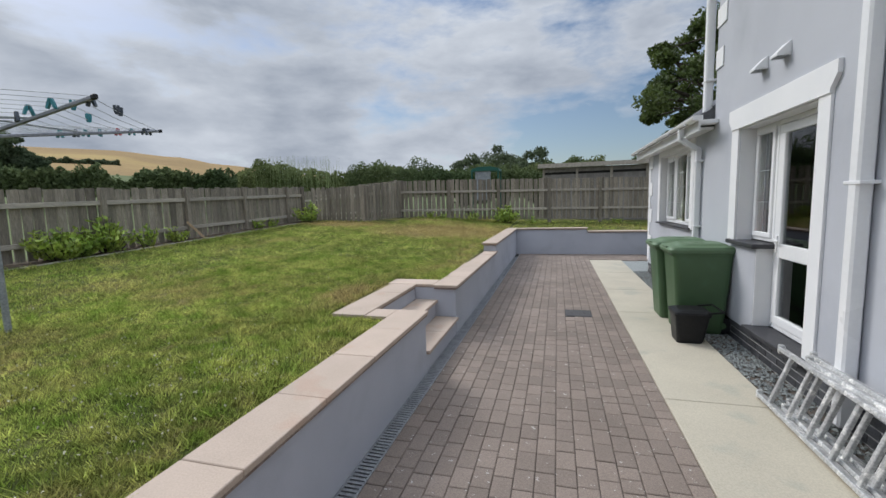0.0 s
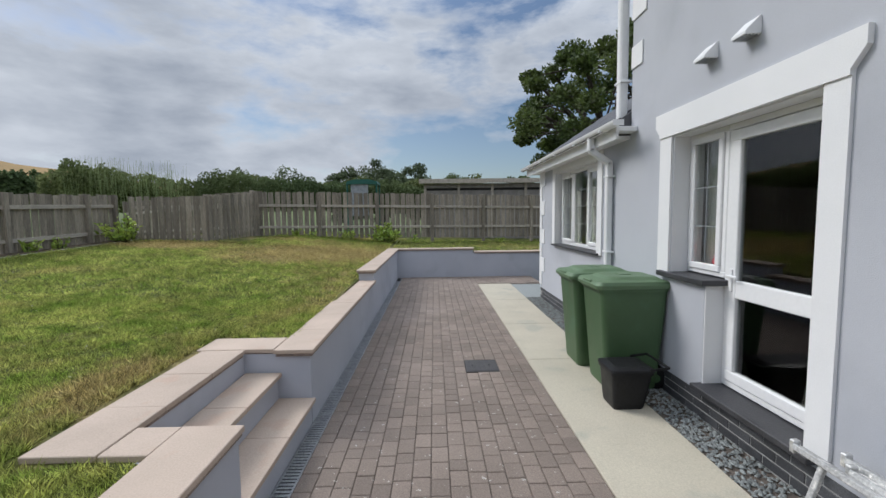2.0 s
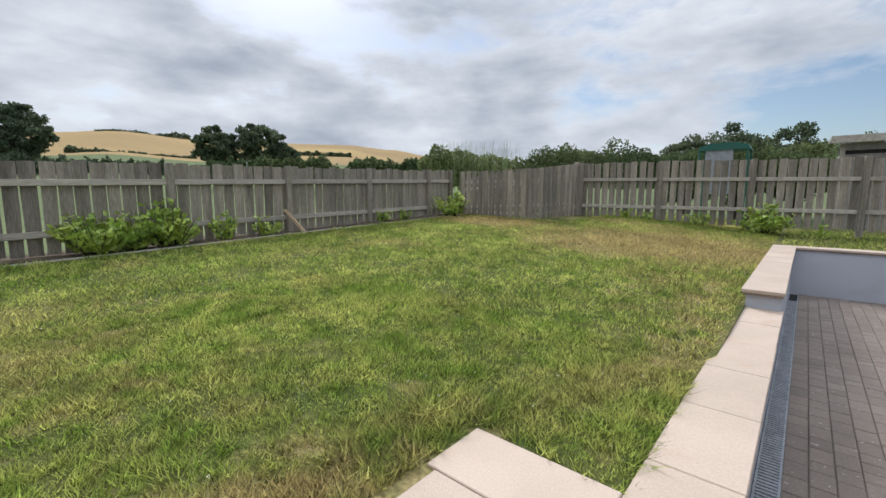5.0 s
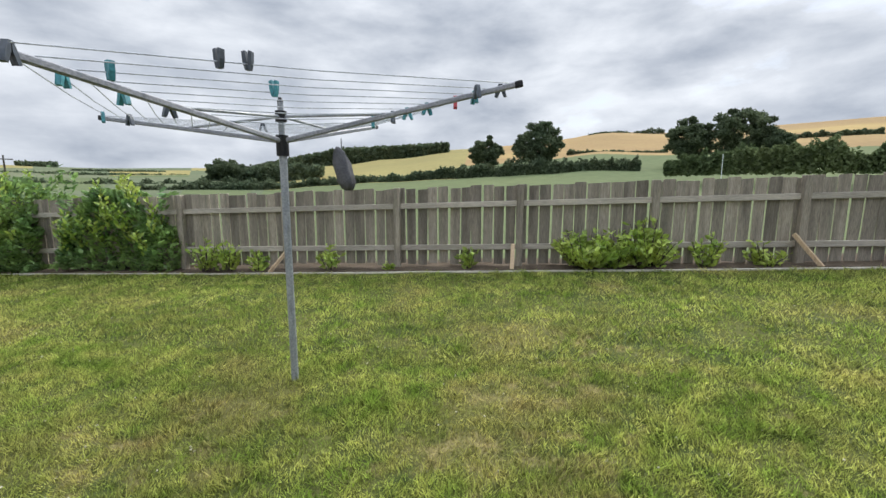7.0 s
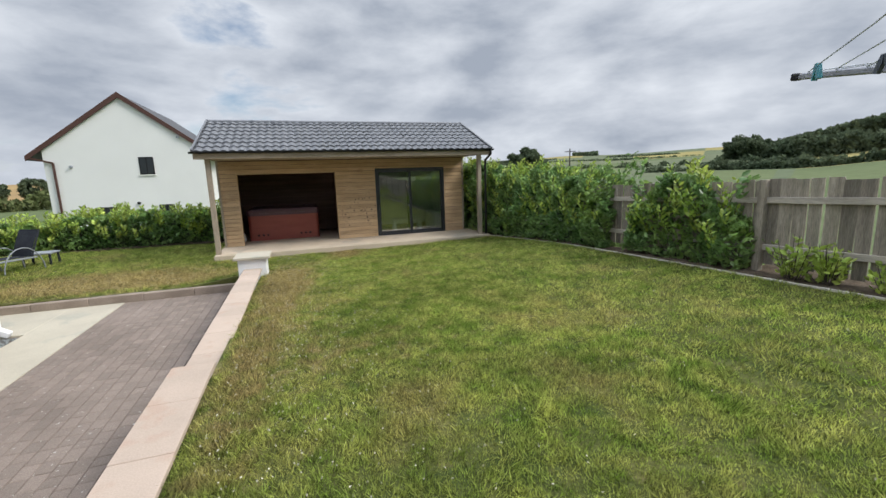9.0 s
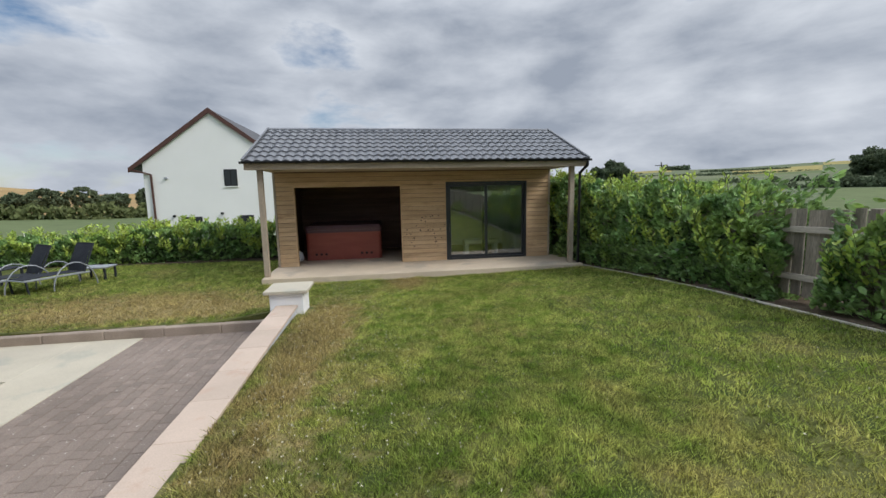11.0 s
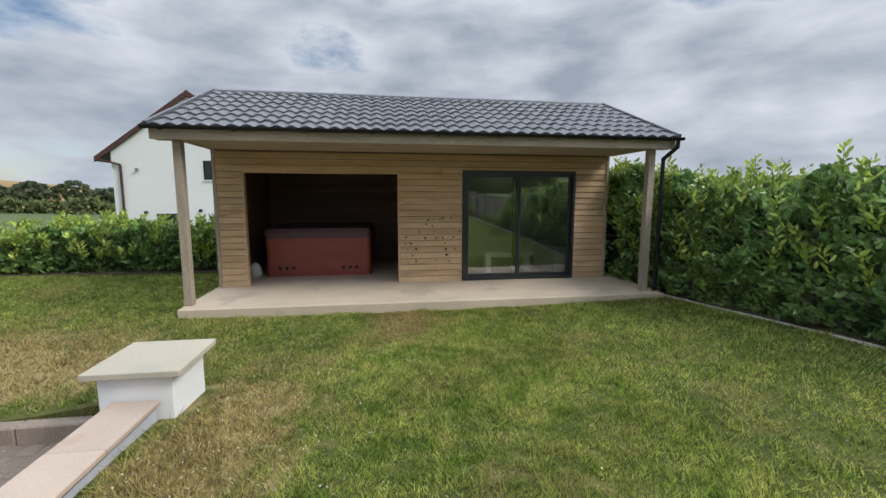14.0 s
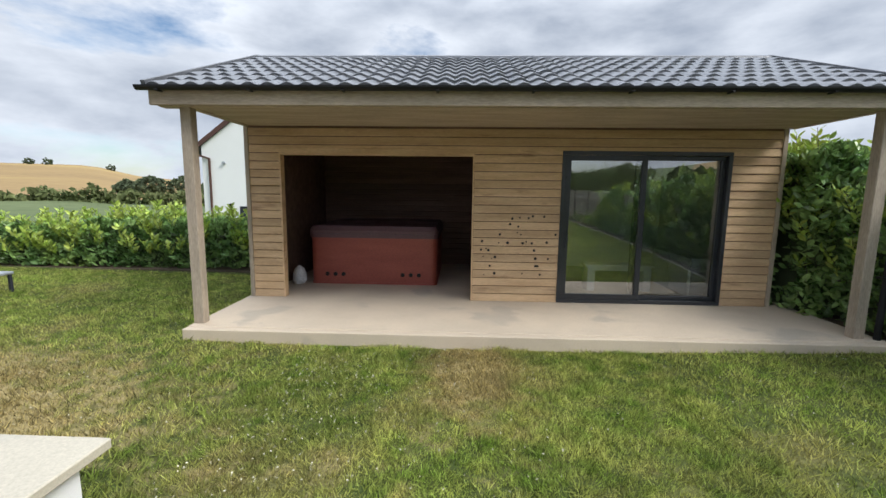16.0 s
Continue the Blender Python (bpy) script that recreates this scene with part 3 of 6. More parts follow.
# drain channel along the foot of the wall
drain = thing("drain_channel", "galvanised slotted drain channel along the wall foot", "drain", (-1.13, 3, 0))
# solid block, the shade inside the channel painted near-black
part("channel", box(-1.2, -1.075, -6.0, 13.45, -0.1, 0.010), M_void, drain)
for x in (-1.196, -1.082):
    part("rim", box(x, x + 0.012, -6.0, 13.45, 0.0, 0.024), M_grate, drain)
slot = mesh_of("grate_bar", box(-0.056, 0.056, -0.011, 0.011, 0.012, 0.021), M_grate)
for k in range(280):
    piece("grate_bar", slot, drain, pose(-1.133, 0.6 + 0.036 * k, 0))
rest = bmesh.new()
for k in range(320):
    y = 0.6 + 0.036 * 280 + 0.036 * k if k < 60 else 0.564 - 0.036 * (k - 60)
    if -5.9 < y < 13.4:
        box(-1.189, -1.077, y - 0.011, y + 0.011, 0.012, 0.021, bm=rest)
tagged(part("grate_bars", rest, M_grate, drain), kind="stuff")

cover = thing("drain_cover", "dark cast-iron square access cover in the paving", "drain cover", (0.365, 6.4, 0.02))
part("frame", box(0.187, 0.561, 6.205, 6.585, -0.05, 0.024, 0.004), M_iron, cover)
part("plate", box(0.203, 0.545, 6.225, 6.565, 0.0, 0.028, 0.004), M_iron, cover)
for k in range(2):
    # near-black disc painted for the shaded hole
    part("key_hole", tube((0.27 + 0.19 * k, 6.395, 0.026), (0.27 + 0.19 * k, 6.395, 0.030), 0.014, seg=8), M_void, cover)

# ---- retaining wall, steps and copings ----
wall = thing("retaining_wall", "low grey-rendered retaining wall along the patio", "wall", (-1.3, 3, 0), kind="structure")
part("wall_face", box(-1.46, -1.2, -1.22, 3.84, -0.3, 0.622), M_wallpaint, wall)
part("wall_face", box(-1.46, -1.2, -6.08, -1.22, -0.3, 0.482), M_wallpaint, wall)
part("wall_face", box(-1.46, -1.2, 5.13, 8.86, -0.3, 0.622), M_wallpaint, wall)
part("wall_face", box(-1.46, -1.2, 8.86, 13.78, -0.3, 0.802), M_wallpaint, wall)
part("wall_face", box(-1.2, 0.95, 13.5, 13.76, -0.3, 0.802), M_wallpaint, wall)
part("wall_face", box(0.95, 8.0, 13.5, 13.76, -0.3, 0.702), M_wallpaint, wall)
part("wall_face", box(-2.05, -1.46, 3.58, 3.84, -0.3, 0.622), M_wallpaint, wall)
part("wall_face", box(-2.05, -1.46, 5.13, 5.40, -0.3, 0.622), M_wallpaint, wall)
part("wall_face", box(-2.05, -1.75, 3.84, 5.13, -0.3, 0.622), M_wallpaint, wall)


def coping(x0, x1, y0, y1, z, n=1, along="y"):
    for k in range(n):
        a, b = ((y0 + (y1 - y0) * k / n, y0 + (y1 - y0) * (k + 1) / n) if along == "y" else (x0 + (x1 - x0) * k / n, x0 + (x1 - x0) * (k + 1) / n))
        tilt = random.uniform(-0.0025, 0.0025)
        c = box(x0, x1, a + 0.002, b - 0.002, z - 0.034, z, 0.004) if along == "y" else box(a + 0.002, b - 0.002, y0, y1, z - 0.034, z, 0.004)
        bmesh.ops.translate(c, verts=c.verts, vec=(tilt, 0, tilt))
        part("coping_stone", c, M_coping, wall)


def bedding(x0, x1, y0, y1, z):
    part("mortar_bed", box(x0, x1, y0, y1, z - 0.055, z - 0.036), M_edge, wall)


for x0, x1, y0, y1, z, n, along in ((-1.495, -1.17, -1.25, 3.86, 0.66, 8, "y"), (-1.495, -1.17, -6.08, -1.25, 0.52, 8, "y"), (-1.50, -1.17, 5.10, 8.90, 0.66, 6, "y"),
                                    (-1.50, -1.17, 8.82, 13.47, 0.84, 8, "y"), (-1.50, 0.98, 13.47, 13.80, 0.84, 4, "x"), (0.98, 8.0, 13.47, 13.80, 0.74, 8, "x"),
                                    (-2.09, -1.735, 3.58, 5.125, 0.662, 3, "y"), (-2.14, -1.50, 5.125, 5.46, 0.664, 1, "x"), (-1.735, -1.497, 3.59, 3.86, 0.658, 1, "x")):
    coping(x0, x1, y0, y1, z, n, along)
    bedding(x0 + 0.02, x1 - 0.012, y0 + 0.01, y1 - 0.012, z)
steps = thing("garden_steps", "two pale stone steps with grey-rendered risers", "steps", (-1.45, 4.5, 0))
part("riser", box(-1.48, -1.205, 3.845, 5.125, -0.1, 0.205), M_wallpaint, steps)
part("riser", box(-1.745, -1.475, 3.845, 5.125, -0.1, 0.425), M_wallpaint, steps)
for x0, x1, z in ((-1.475, -1.165, 0.245), (-1.745, -1.44, 0.465)):
    for y0, y1 in ((3.848, 4.48), (4.484, 5.122)):
        part("tread", box(x0, x1, y0, y1, z - 0.036, z, 0.004), M_coping, steps)
pillar = thing("wall_pillar", "short white-painted pillar with a square concrete cap", "pillar", (-1.33, -6.37, 0.2))
part("shaft", box(-1.575, -1.075, -6.63, -6.105, -0.2, 0.692, 0.006), M_white, pillar)
part("cap", box(-1.655, -1.005, -6.715, -6.035, 0.70, 0.75, 0.006), M_concrete, pillar)
part("bedding", box(-1.60, -1.05, -6.65, -6.08, 0.693, 0.699), M_edge, pillar)
kerb = thing("patio_kerb", "low brownish stone kerb at the patio end", "kerb", (1, -6.55, 0), kind="structure")
for k in range(8):
    part("kerb_stone", box(-1.05 + 0.85 * k, -0.206 + 0.85 * k, -6.64, -6.5, -0.2, 0.165 + random.uniform(-0.004, 0.004), 0.012), M_kerbstone, kerb)
edging = thing("timber_edging", "weathered timber edging board along the planting bed", "edging", (-8.1, 2, 0.6), kind="structure")
for k in range(12):
    y0, y1 = -13.4 + 2.3 * k, min(-13.4 + 2.3 * (k + 1), 13.3)
    za, zb = lawn_z(-8.1, y0), lawn_z(-8.1, y1)
    ym = (y0 + y1) / 2
    zm = lawn_z(-8.1, ym)
    b = bmesh.new()
    bar((-8.11, y0 + 0.003, (za - 0.06)), (-8.11, ym, zm - 0.06), 0.045, 0.16, b)
    bar((-8.11, ym, zm - 0.06), (-8.11, y1 - 0.003, (zb - 0.06)), 0.045, 0.16, b)
    part("edging_board", b, M_kerbwood, edging)

# ---- fences ----


def fence(name, label, ends, top_z, height, side, bay=None, rails=None, full=1.0):
    """Posts, two rails and upright boards from one end to the other; the rails are on the given side of the boards."""
    (ax, ay), (bx, by) = ends
    a, b = Vector((ax, ay, 0)), Vector((bx, by, 0))
    way = (b - a).normalized()
    out = Vector((-way.y, way.x, 0)) * side
    length = (b - a).length
    f = thing(name, label, "fence", (ax, ay, top_z(0) - height))
    bays = math.ceil(length / bay - 0.01) if bay else max(1, round(length / 1.92))
    bay = bay or length / bays
    yaw = math.degrees(math.atan2(way.y, way.x))
    for k in range(bays + 1):
        s = min(bay * k, length)
        p = a + way * s + out * 0.05
        t = top_z(s)
        q = box(-0.05, 0.05, -0.05, 0.05, t - height - 0.3, t + 0.01, 0.006)
        bmesh.ops.transform(q, matrix=pose(p.x, p.y, 0, 0, random.uniform(-0.6, 0.6), yaw), verts=q.verts)
        part("post", q, M_fence, f)
    for k in range(bays):
        for drop in rails or (0.28, height - 0.27):
            s0, s1 = bay * k + 0.05, min(bay * (k + 1), length) - 0.05
            p0, p1 = a + way * s0 + out * 0.035, a + way * s1 + out * 0.035
            p0.z, p1.z = top_z(s0) - drop, top_z(s1) - drop
            part("rail", bar(p0, p1, 0.038, 0.085, bevel=0.004), M_rail, f)
    shapes = []
    for k in range(5):
        w = (0.151 + 0.005 * k) * full
        shapes.append(mesh_of("board", prism([(-w * 0.445, 0), (w * 0.445, 0), (w / 2, height - 0.012 * (k % 2)), (w / 2 - 0.012, height), (-w / 2 + 0.012, height - 0.008), (-w / 2, height - 0.014 * (k % 3))], "y", -0.009, 0.009), M_fence))
    n = int(length / 0.174)
    for k in range(n):
        s = (k + 0.5) * length / n
        p = a + way * s - out * (0.0 + 0.006 * random.random())
        piece("board", random.choice(shapes), f, pose(p.x, p.y, top_z(s) - height + random.uniform(-0.022, 0.022), 0, random.uniform(-0.9, 0.9), yaw + random.uniform(-1.5, 1.5)))
    return f


fence("fence", "weathered grey-brown close-board timber fence with two rails", ((-8.58, -13.275), (-8.58, 12.9)), lambda s: 2.25 + 0.031 * (s - 13.275 - 8.17), 1.22, -1, 1.945)
fence("fence", "weathered grey timber fence panel boarded on this face", ((-8.2, 12.95), (-6.2, 12.99)), lambda s: 2.36, 1.34, 1, full=0.86)
fence("fence", "weathered grey timber fence panel returning at an angle", ((-6.16, 13.02), (-5.8, 15.1)), lambda s: 2.36 + 0.11 * s, 1.42, 1, full=0.86)
fence("fence", "weathered grey timber fence behind the lawn", ((-5.78, 15.15), (9.0, 18.4)), lambda s: 2.60 - 0.012 * s, 1.52, -1, rails=(0.44, 1.13), full=0.88)
fence("fence", "old grey timber fence seen behind the corner panel", ((-11.5, 17.4), (-5.9, 15.2)), lambda s: 2.42 + 0.035 * s, 1.5, -1, rails=(0.44, 1.13))
for y, dy, top in ((4.12, 0.02, 0.36), (8.30, -0.30, 0.42), (0.12, 0.27, 0.34)):
    z = lawn_z(-8.1, y)
    st = part("fence_stake", bar((-8.16, y, z - 0.1), (-8.47, y + dy, z + top), 0.06, 0.05, bevel=0.004), M_newwood)
    tagged(st, "pale new timber stake bracing the old fence", "stake", "stakes along the fence")

# ---- the house ----
WX = 2.09          # the outer face of the house wall
house = thing("house_wall", "light grey rendered house wall with white trim", "wall", (WX, 0, 0), kind="structure")
w = bmesh.new()
T = WX + 0.30
box(WX, T, -4.95, 4.08, 0.235, 5.7, bm=w)
box(WX, T, 4.08, 5.60, 2.47, 5.7, bm=w)
box(WX, T, 5.08, 5.60, 0.235, 1.15, bm=w)
box(WX, T, 5.60, 6.45, 0.235, 5.7, bm=w)
box(WX, T, 6.45, 7.36, 0.235, 2.64, bm=w)
box(WX, T, 7.36, 9.35, 2.50, 2.64, bm=w)
box(WX, T, 7.36, 9.35, 0.235, 1.20, bm=w)
box(WX, T, 9.35, 10.45, 0.235, 2.64, bm=w)
box(T, 10.0, -4.95, -4.65, 0.235, 5.7, bm=w)
box(T, 10.0, 6.15, 6.45, 2.64, 5.7, bm=w)
box(T, 7.5, 10.15, 10.45, 0.235, 2.64, bm=w)
box(9.7, 10.0, -4.65, 6.15, 0.235, 5.7, bm=w)
box(7.2, 7.5, 6.45, 10.15, 0.235, 2.64, bm=w)
part("render_coat", w, M_render, house)
tagged(part("floor", box(WX + 0.02, 9.9, -4.9, 10.4, -0.2, 0.22), M_darkroom), "plain indoor floor, its colour darkened for the dim room", "floor", kind="structure")
tagged(part("ceiling", box(T, 9.9, -4.6, 10.1, 2.66, 2.74), M_room), "plain white indoor ceiling", "ceiling", kind="structure")
tagged(part("inner_wall", box(4.6, 4.7, -4.6, 10.1, 0.22, 2.66), M_darkroom), "plain indoor wall, its colour darkened for the dim room", "wall", kind="structure")
tagged(part("inner_wall", box(T, 4.6, 6.2, 6.3, 0.22, 2.66), M_darkroom), "plain indoor wall, its colour darkened for the dim room", "wall", kind="structure")
# white reveal beside the door, below the window
part("reveal", box(WX + 0.004, T - 0.005, 5.068, 5.08, 0.235, 1.148), M_white, house)
part("reveal", box(WX + 0.004, T - 0.005, 4.08, 4.092, 0.31, 2.468), M_white, house)
part("reveal", box(WX + 0.004, T - 0.005, 5.588, 5.60, 1.17, 2.468), M_white, house)
part("reveal", box(WX + 0.004, T - 0.005, 4.092, 5.588, 2.458, 2.47), M_white, house)
part("reveal", box(WX + 0.004, T - 0.005, 9.338, 9.35, 1.22, 2.50), M_white, house)
part("reveal", box(WX + 0.004, T - 0.005, 7.36, 7.372, 1.22, 2.50), M_white, house)
part("reveal", box(WX + 0.004, T - 0.005, 7.372, 9.338, 2.488, 2.50), M_white, house)
# raised white bands round the openings
X0 = WX - 0.022
part("surround_leg", box(X0, WX, 3.92, 4.08, 0.33, 2.47), M_white, house)
part("surround_leg", box(X0, WX, 5.60, 5.79, 1.17, 2.47), M_white, house)
part("surround_head", prism([(3.92, 2.47), (5.79, 2.47), (5.79, 2.50), (5.86, 2.58), (5.86, 2.70), (3.84, 2.70), (3.84, 2.60), (3.92, 2.50)], "x", X0 - 0.012, WX), M_white, house)
part("surround_leg", box(X0, WX, 9.35, 9.50, 1.20, 2.50), M_white, house)
part("surround_leg", box(X0, WX, 7.20, 7.36, 1.20, 2.50), M_white, house)
part("surround_head", box(X0, WX, 7.20, 9.50, 2.50, 2.60), M_white, house)
# brick plinth
plinth = thing("brick_plinth", "dark engineering-brick plinth with pale mortar joints", "plinth", (WX, 3, 0), kind="structure")
pl = bmesh.new()
box(WX + 0.009, T, -4.94, 10.44, -0.2, 0.235, bm=pl)
box(T, 9.9, -4.935, -4.7, -0.2, 0.234, bm=pl)
part("mortar", pl, M_mortar, plinth)
brick = mesh_of("brick", box(-0.0, 0.03, -0.1075, 0.1075, -0.0325, 0.0325, 0.003), M_brick)
for row in range(3):
    for k in range(69):
        y = -4.82 + 0.2225 * k + (0.111 if row % 2 else 0)
        if y < 10.36:
            piece("brick", brick, plinth, pose(WX + 0.004 + random.uniform(-0.001, 0.001), y, 0.045 + 0.075 * row))
# quoins
for k in range(9):
    z = 3.35 + 0.52 * k
    long = 0.30 if k % 2 else 0.24
    if z < 5.5:
        part("quoin", box(WX - 0.016, WX, 6.45 - long, 6.452, z, z + 0.24, 0.004), M_white, house)
for k in range(8):
    z = 0.30 + 0.29 * k
    part("quoin", box(WX - 0.016, WX, 10.452 - (0.36 if k % 2 else 0.17), 10.452, z, z + (0.285 if k % 2 == 0 else 0.285), 0.004), M_white, house)
for k in range(18):
    z = 0.30 + 0.29 * k
    part("quoin", box(WX - 0.016, WX, -4.952, -4.952 + (0.40 if k % 2 else 0.22), z, z + 0.285, 0.004), M_white, house)

# roof of the main house
roof = thing("house_roof", "dark slate pitched roof of the grey house", "roof", (6, 0, 5.7), kind="structure")
r = bmesh.new()
prism([(1.75, 5.62), (6.05, 8.6), (10.35, 5.62), (10.35, 5.72), (6.05, 8.75), (1.75, 5.72)], "y", -5.25, 6.75, r)
part("slope", r, M_roof, roof)
part("gable", prism([(WX, 5.7), (10.0, 5.7), (6.05, 8.5)], "y", -4.95, -4.75), M_render, roof)
part("gable", prism([(WX, 5.7), (10.0, 5.7), (6.05, 8.5)], "y", 6.25, 6.45), M_render, roof)
part("soffit", box(1.78, WX, -5.2, 6.7, 5.56, 5.62), M_upvc, roof)
part("fascia", box(1.74, 1.78, -5.2, 6.7, 5.52, 5.70), M_upvc, roof)

# hipped roof of the single-storey part
low_roof = thing("extension_roof", "dark slate hipped roof over the single-storey part", "roof", (4.6, 8.5, 2.7), kind="structure")
EX, EY, EZ = 1.86, 10.74, 2.74
r = bmesh.new()
p = [r.verts.new(v) for v in ((EX, 6.46, EZ), (EX, EY, EZ), (7.75, EY, EZ), (7.75, 6.46, EZ), (EX + 2.94, 6.46, EZ + 2.05), (EX + 2.94, EY - 2.94, EZ + 2.05))]
for f in ((0, 4, 5, 1), (1, 5, 2), (2, 5, 4, 3), (0, 1, 2, 3), (0, 3, 4)):
    r.faces.new([p[i] for i in f])
part("roof_deck", r, M_roof, low_roof)
slate = mesh_of("slate", box(-0.148, 0.148, -0.13, 0.13, 0, 0.012), M_roof)
pitch = math.degrees(math.atan2(2.05, 2.94))
for row in range(14):
    s = 0.02 + row * 0.25
    x, z = EX + s * math.cos(radians(pitch)), EZ + s * math.sin(radians(pitch))
    n = int((EY - (x - EX) - 6.5) / 0.3)
    for k in range(n):
        y = 6.62 + 0.3 * k + (0.15 if row % 2 else 0)
        if y + 0.15 < EY - (x - EX):
            piece("slate", slate, low_roof, Matrix.Translation((x, y, z)) @ Matrix.Rotation(radians(-pitch - 1.5), 4, "Y") @ Matrix.Rotation(radians(90), 4, "Z"))
part("soffit", box(1.88, WX, 6.47, 10.7, 2.60, 2.635), M_upvc, low_roof)
part("soffit", box(WX, 7.6, 10.452, 10.7, 2.60, 2.635), M_upvc, low_roof)
part("fascia", box(1.855, 1.88, 6.30, 10.72, 2.57, 2.73), M_upvc, low_roof)
part("box_end", box(1.88, WX - 0.002, 6.30, 6.46, 2.655, 2.71, 0.006), M_upvc, low_roof)
part("gable_board", prism([(WX + 0.0, 2.64), (4.8, 2.64), (4.8, 4.7)], "y", 6.452, 6.458), M_render, low_roof)


def half_pipe(x, z, y0, y1, rad, mat, name, parent, axis="y"):
    """A half-round gutter with a wall of its own."""
    ring = [(rad * math.cos(radians(a)), rad * math.sin(radians(a))) for a in range(180, 361, 20)]
    ring += [((rad - 0.006) * math.cos(radians(a)), (rad - 0.006) * math.sin(radians(a)) + 0.0) for a in range(360, 179, -20)]
    if axis == "y":
        return part(name, prism([(x + u, z + v) for u, v in ring], "y", y0, y1), mat, parent)
    return part(name, prism([(x + u, z + v) for u, v in ring], "x", y0, y1), mat, parent)


gut = thing("gutter", "white plastic half-round gutter under the low eaves", "gutter", (1.8, 8.5, 2.7))
half_pipe(1.795, 2.735, 6.12, 10.80, 0.058, M_upvc, "trough", gut)
part("stop_end", box(1.737, 1.853, 6.112, 6.122, 2.68, 2.74), M_upvc, gut)
for y in (6.5, 7.4, 8.3, 9.2, 10.1):
    part("bracket", box(1.735, 1.856, y - 0.015, y + 0.015, 2.672, 2.70, 0.003), M_upvc, gut)


def downpipe(name, label, points, rad, mat, clips=(), seg=12, square=False):
    d = thing(name, label, "downpipe", points[-1])
    for a, b in zip(points, points[1:]):
        a, b = Vector(a), Vector(b)
        ext = (b - a).normalized() * rad * 0.5
        part("pipe", bar(a - ext, b + ext, rad * 2, rad * 2, up=(0, 1, 0), bevel=rad * 0.3) if square else tube(a - ext, b + ext, rad, seg=seg), mat, d, smooth=False)
    for x, y, z in clips:
        part("clip", box(x - rad - 0.006, x + rad + 0.02, y - rad - 0.035, y + rad + 0.035, z - 0.012, z + 0.012, 0.003), mat, d)
    return d


downpipe("downpipe", "white plastic downpipe with a swan neck from the low gutter", [(1.80, 6.90, 2.68), (1.80, 6.90, 2.54), (2.035, 6.90, 2.38), (2.035, 6.90, 0.05)], 0.037, M_upvc,
         [(2.035, 6.9, 2.22), (2.035, 6.9, 1.28)], square=True)
downpipe("downpipe", "white plastic downpipe beside the glazed door", [(2.03, 3.45, 5.5), (2.03, 3.45, 0.08)], 0.05, M_upvc, [(2.03, 3.45, 1.78), (2.03, 3.45, 3.6)], square=True)
downpipe("downpipe", "white plastic downpipe above the low roof", [(2.035, 6.58, 5.5), (2.035, 6.58, 2.86)], 0.05, M_upvc, [(2.035, 6.58, 3.25), (2.035, 6.58, 4.5)], square=True)
downpipe("downpipe", "white plastic downpipe at the end corner of the house", [(2.03, -5.03, 5.5), (2.03, -5.03, 0.16), (1.90, -5.03, 0.08)], 0.05, M_upvc, [(2.03, -5.03, 1.8), (2.03, -5.03, 3.6)], square=True)

# cowl vents
for y, z in ((5.09, 3.01), (4.66, 3.01)):
    v = thing("wall_vent", "white plastic cowled extractor vent on the wall", "vent", (WX, y, z), "vents above the door")
    part("hood", prism([(WX, z + 0.075), (WX - 0.012, z + 0.075), (WX - 0.11, z - 0.025), (WX - 0.11, z - 0.045), (WX, z - 0.045)], "y", y - 0.07, y + 0.07), M_upvc, v)
    for k in range(4):
        part("slat", box(WX - 0.10 + 0.025 * k, WX - 0.09 + 0.025 * k, y - 0.06, y + 0.06, z - 0.055, z - 0.045), M_pole, v)


def pane_frame(parent, x, y0, y1, z0, z1, w=0.055, deep=0.06, mat=None):
    """Four bars round a pane."""
    m = mat or M_upvc
    for a in ((y0, y1, z1 - w, z1), (y0, y1, z0, z0 + w), (y0, y0 + w, z0 + w, z1 - w), (y1 - w, y1, z0 + w, z1 - w)):
        part("frame_bar", box(x, x + deep, a[0], a[1], a[2], a[3], 0.006), m, parent)


def glaze(parent, x, y0, y1, z0, z1, mat=None):
    g = part("pane", box(x, x + 0.006, y0, y1, z0, z1), mat or M_glass, parent)
    g.visible_shadow = False
    return g


# window and door set
FX = 2.245
door = thing("door_1", "white plastic half-glazed back door", "door", (FX, 4.55, 0.3), kind="structure")
pane_frame(door, FX + 0.0, 4.092, 5.068, 0.325, 2.458, 0.05, 0.07)
pane_frame(door, FX - 0.012, 4.147, 5.013, 0.38, 2.40, 0.085, 0.06)
part("mid_rail", box(FX - 0.012, FX + 0.048, 4.232, 4.928, 1.07, 1.21, 0.006), M_upvc, door)
glaze(door, FX + 0.015, 4.23, 4.93, 0.46, 1.075, M_dglass)
glaze(door, FX + 0.015, 4.23, 4.93, 1.205, 2.32, M_dglass)
hd = part("door_handle", box(FX - 0.024, FX - 0.012, 4.955, 4.985, 1.12, 1.30, 0.003), M_upvc, door)
part("lever", box(FX - 0.06, FX - 0.045, 4.86, 4.985, 1.235, 1.255, 0.004), M_upvc, hd)
part("lever_neck", tube((FX - 0.024, 4.97, 1.245), (FX - 0.055, 4.97, 1.245), 0.009), M_upvc, hd)
win = thing("window_1", "white plastic window beside the door", "window", (FX, 5.3, 1.2), kind="structure")
pane_frame(win, FX, 5.072, 5.588, 1.21, 2.458, 0.05, 0.07)
pane_frame(win, FX - 0.014, 5.13, 5.55, 1.25, 2.42, 0.055, 0.05)
glaze(win, FX + 0.01, 5.18, 5.50, 1.30, 2.37)
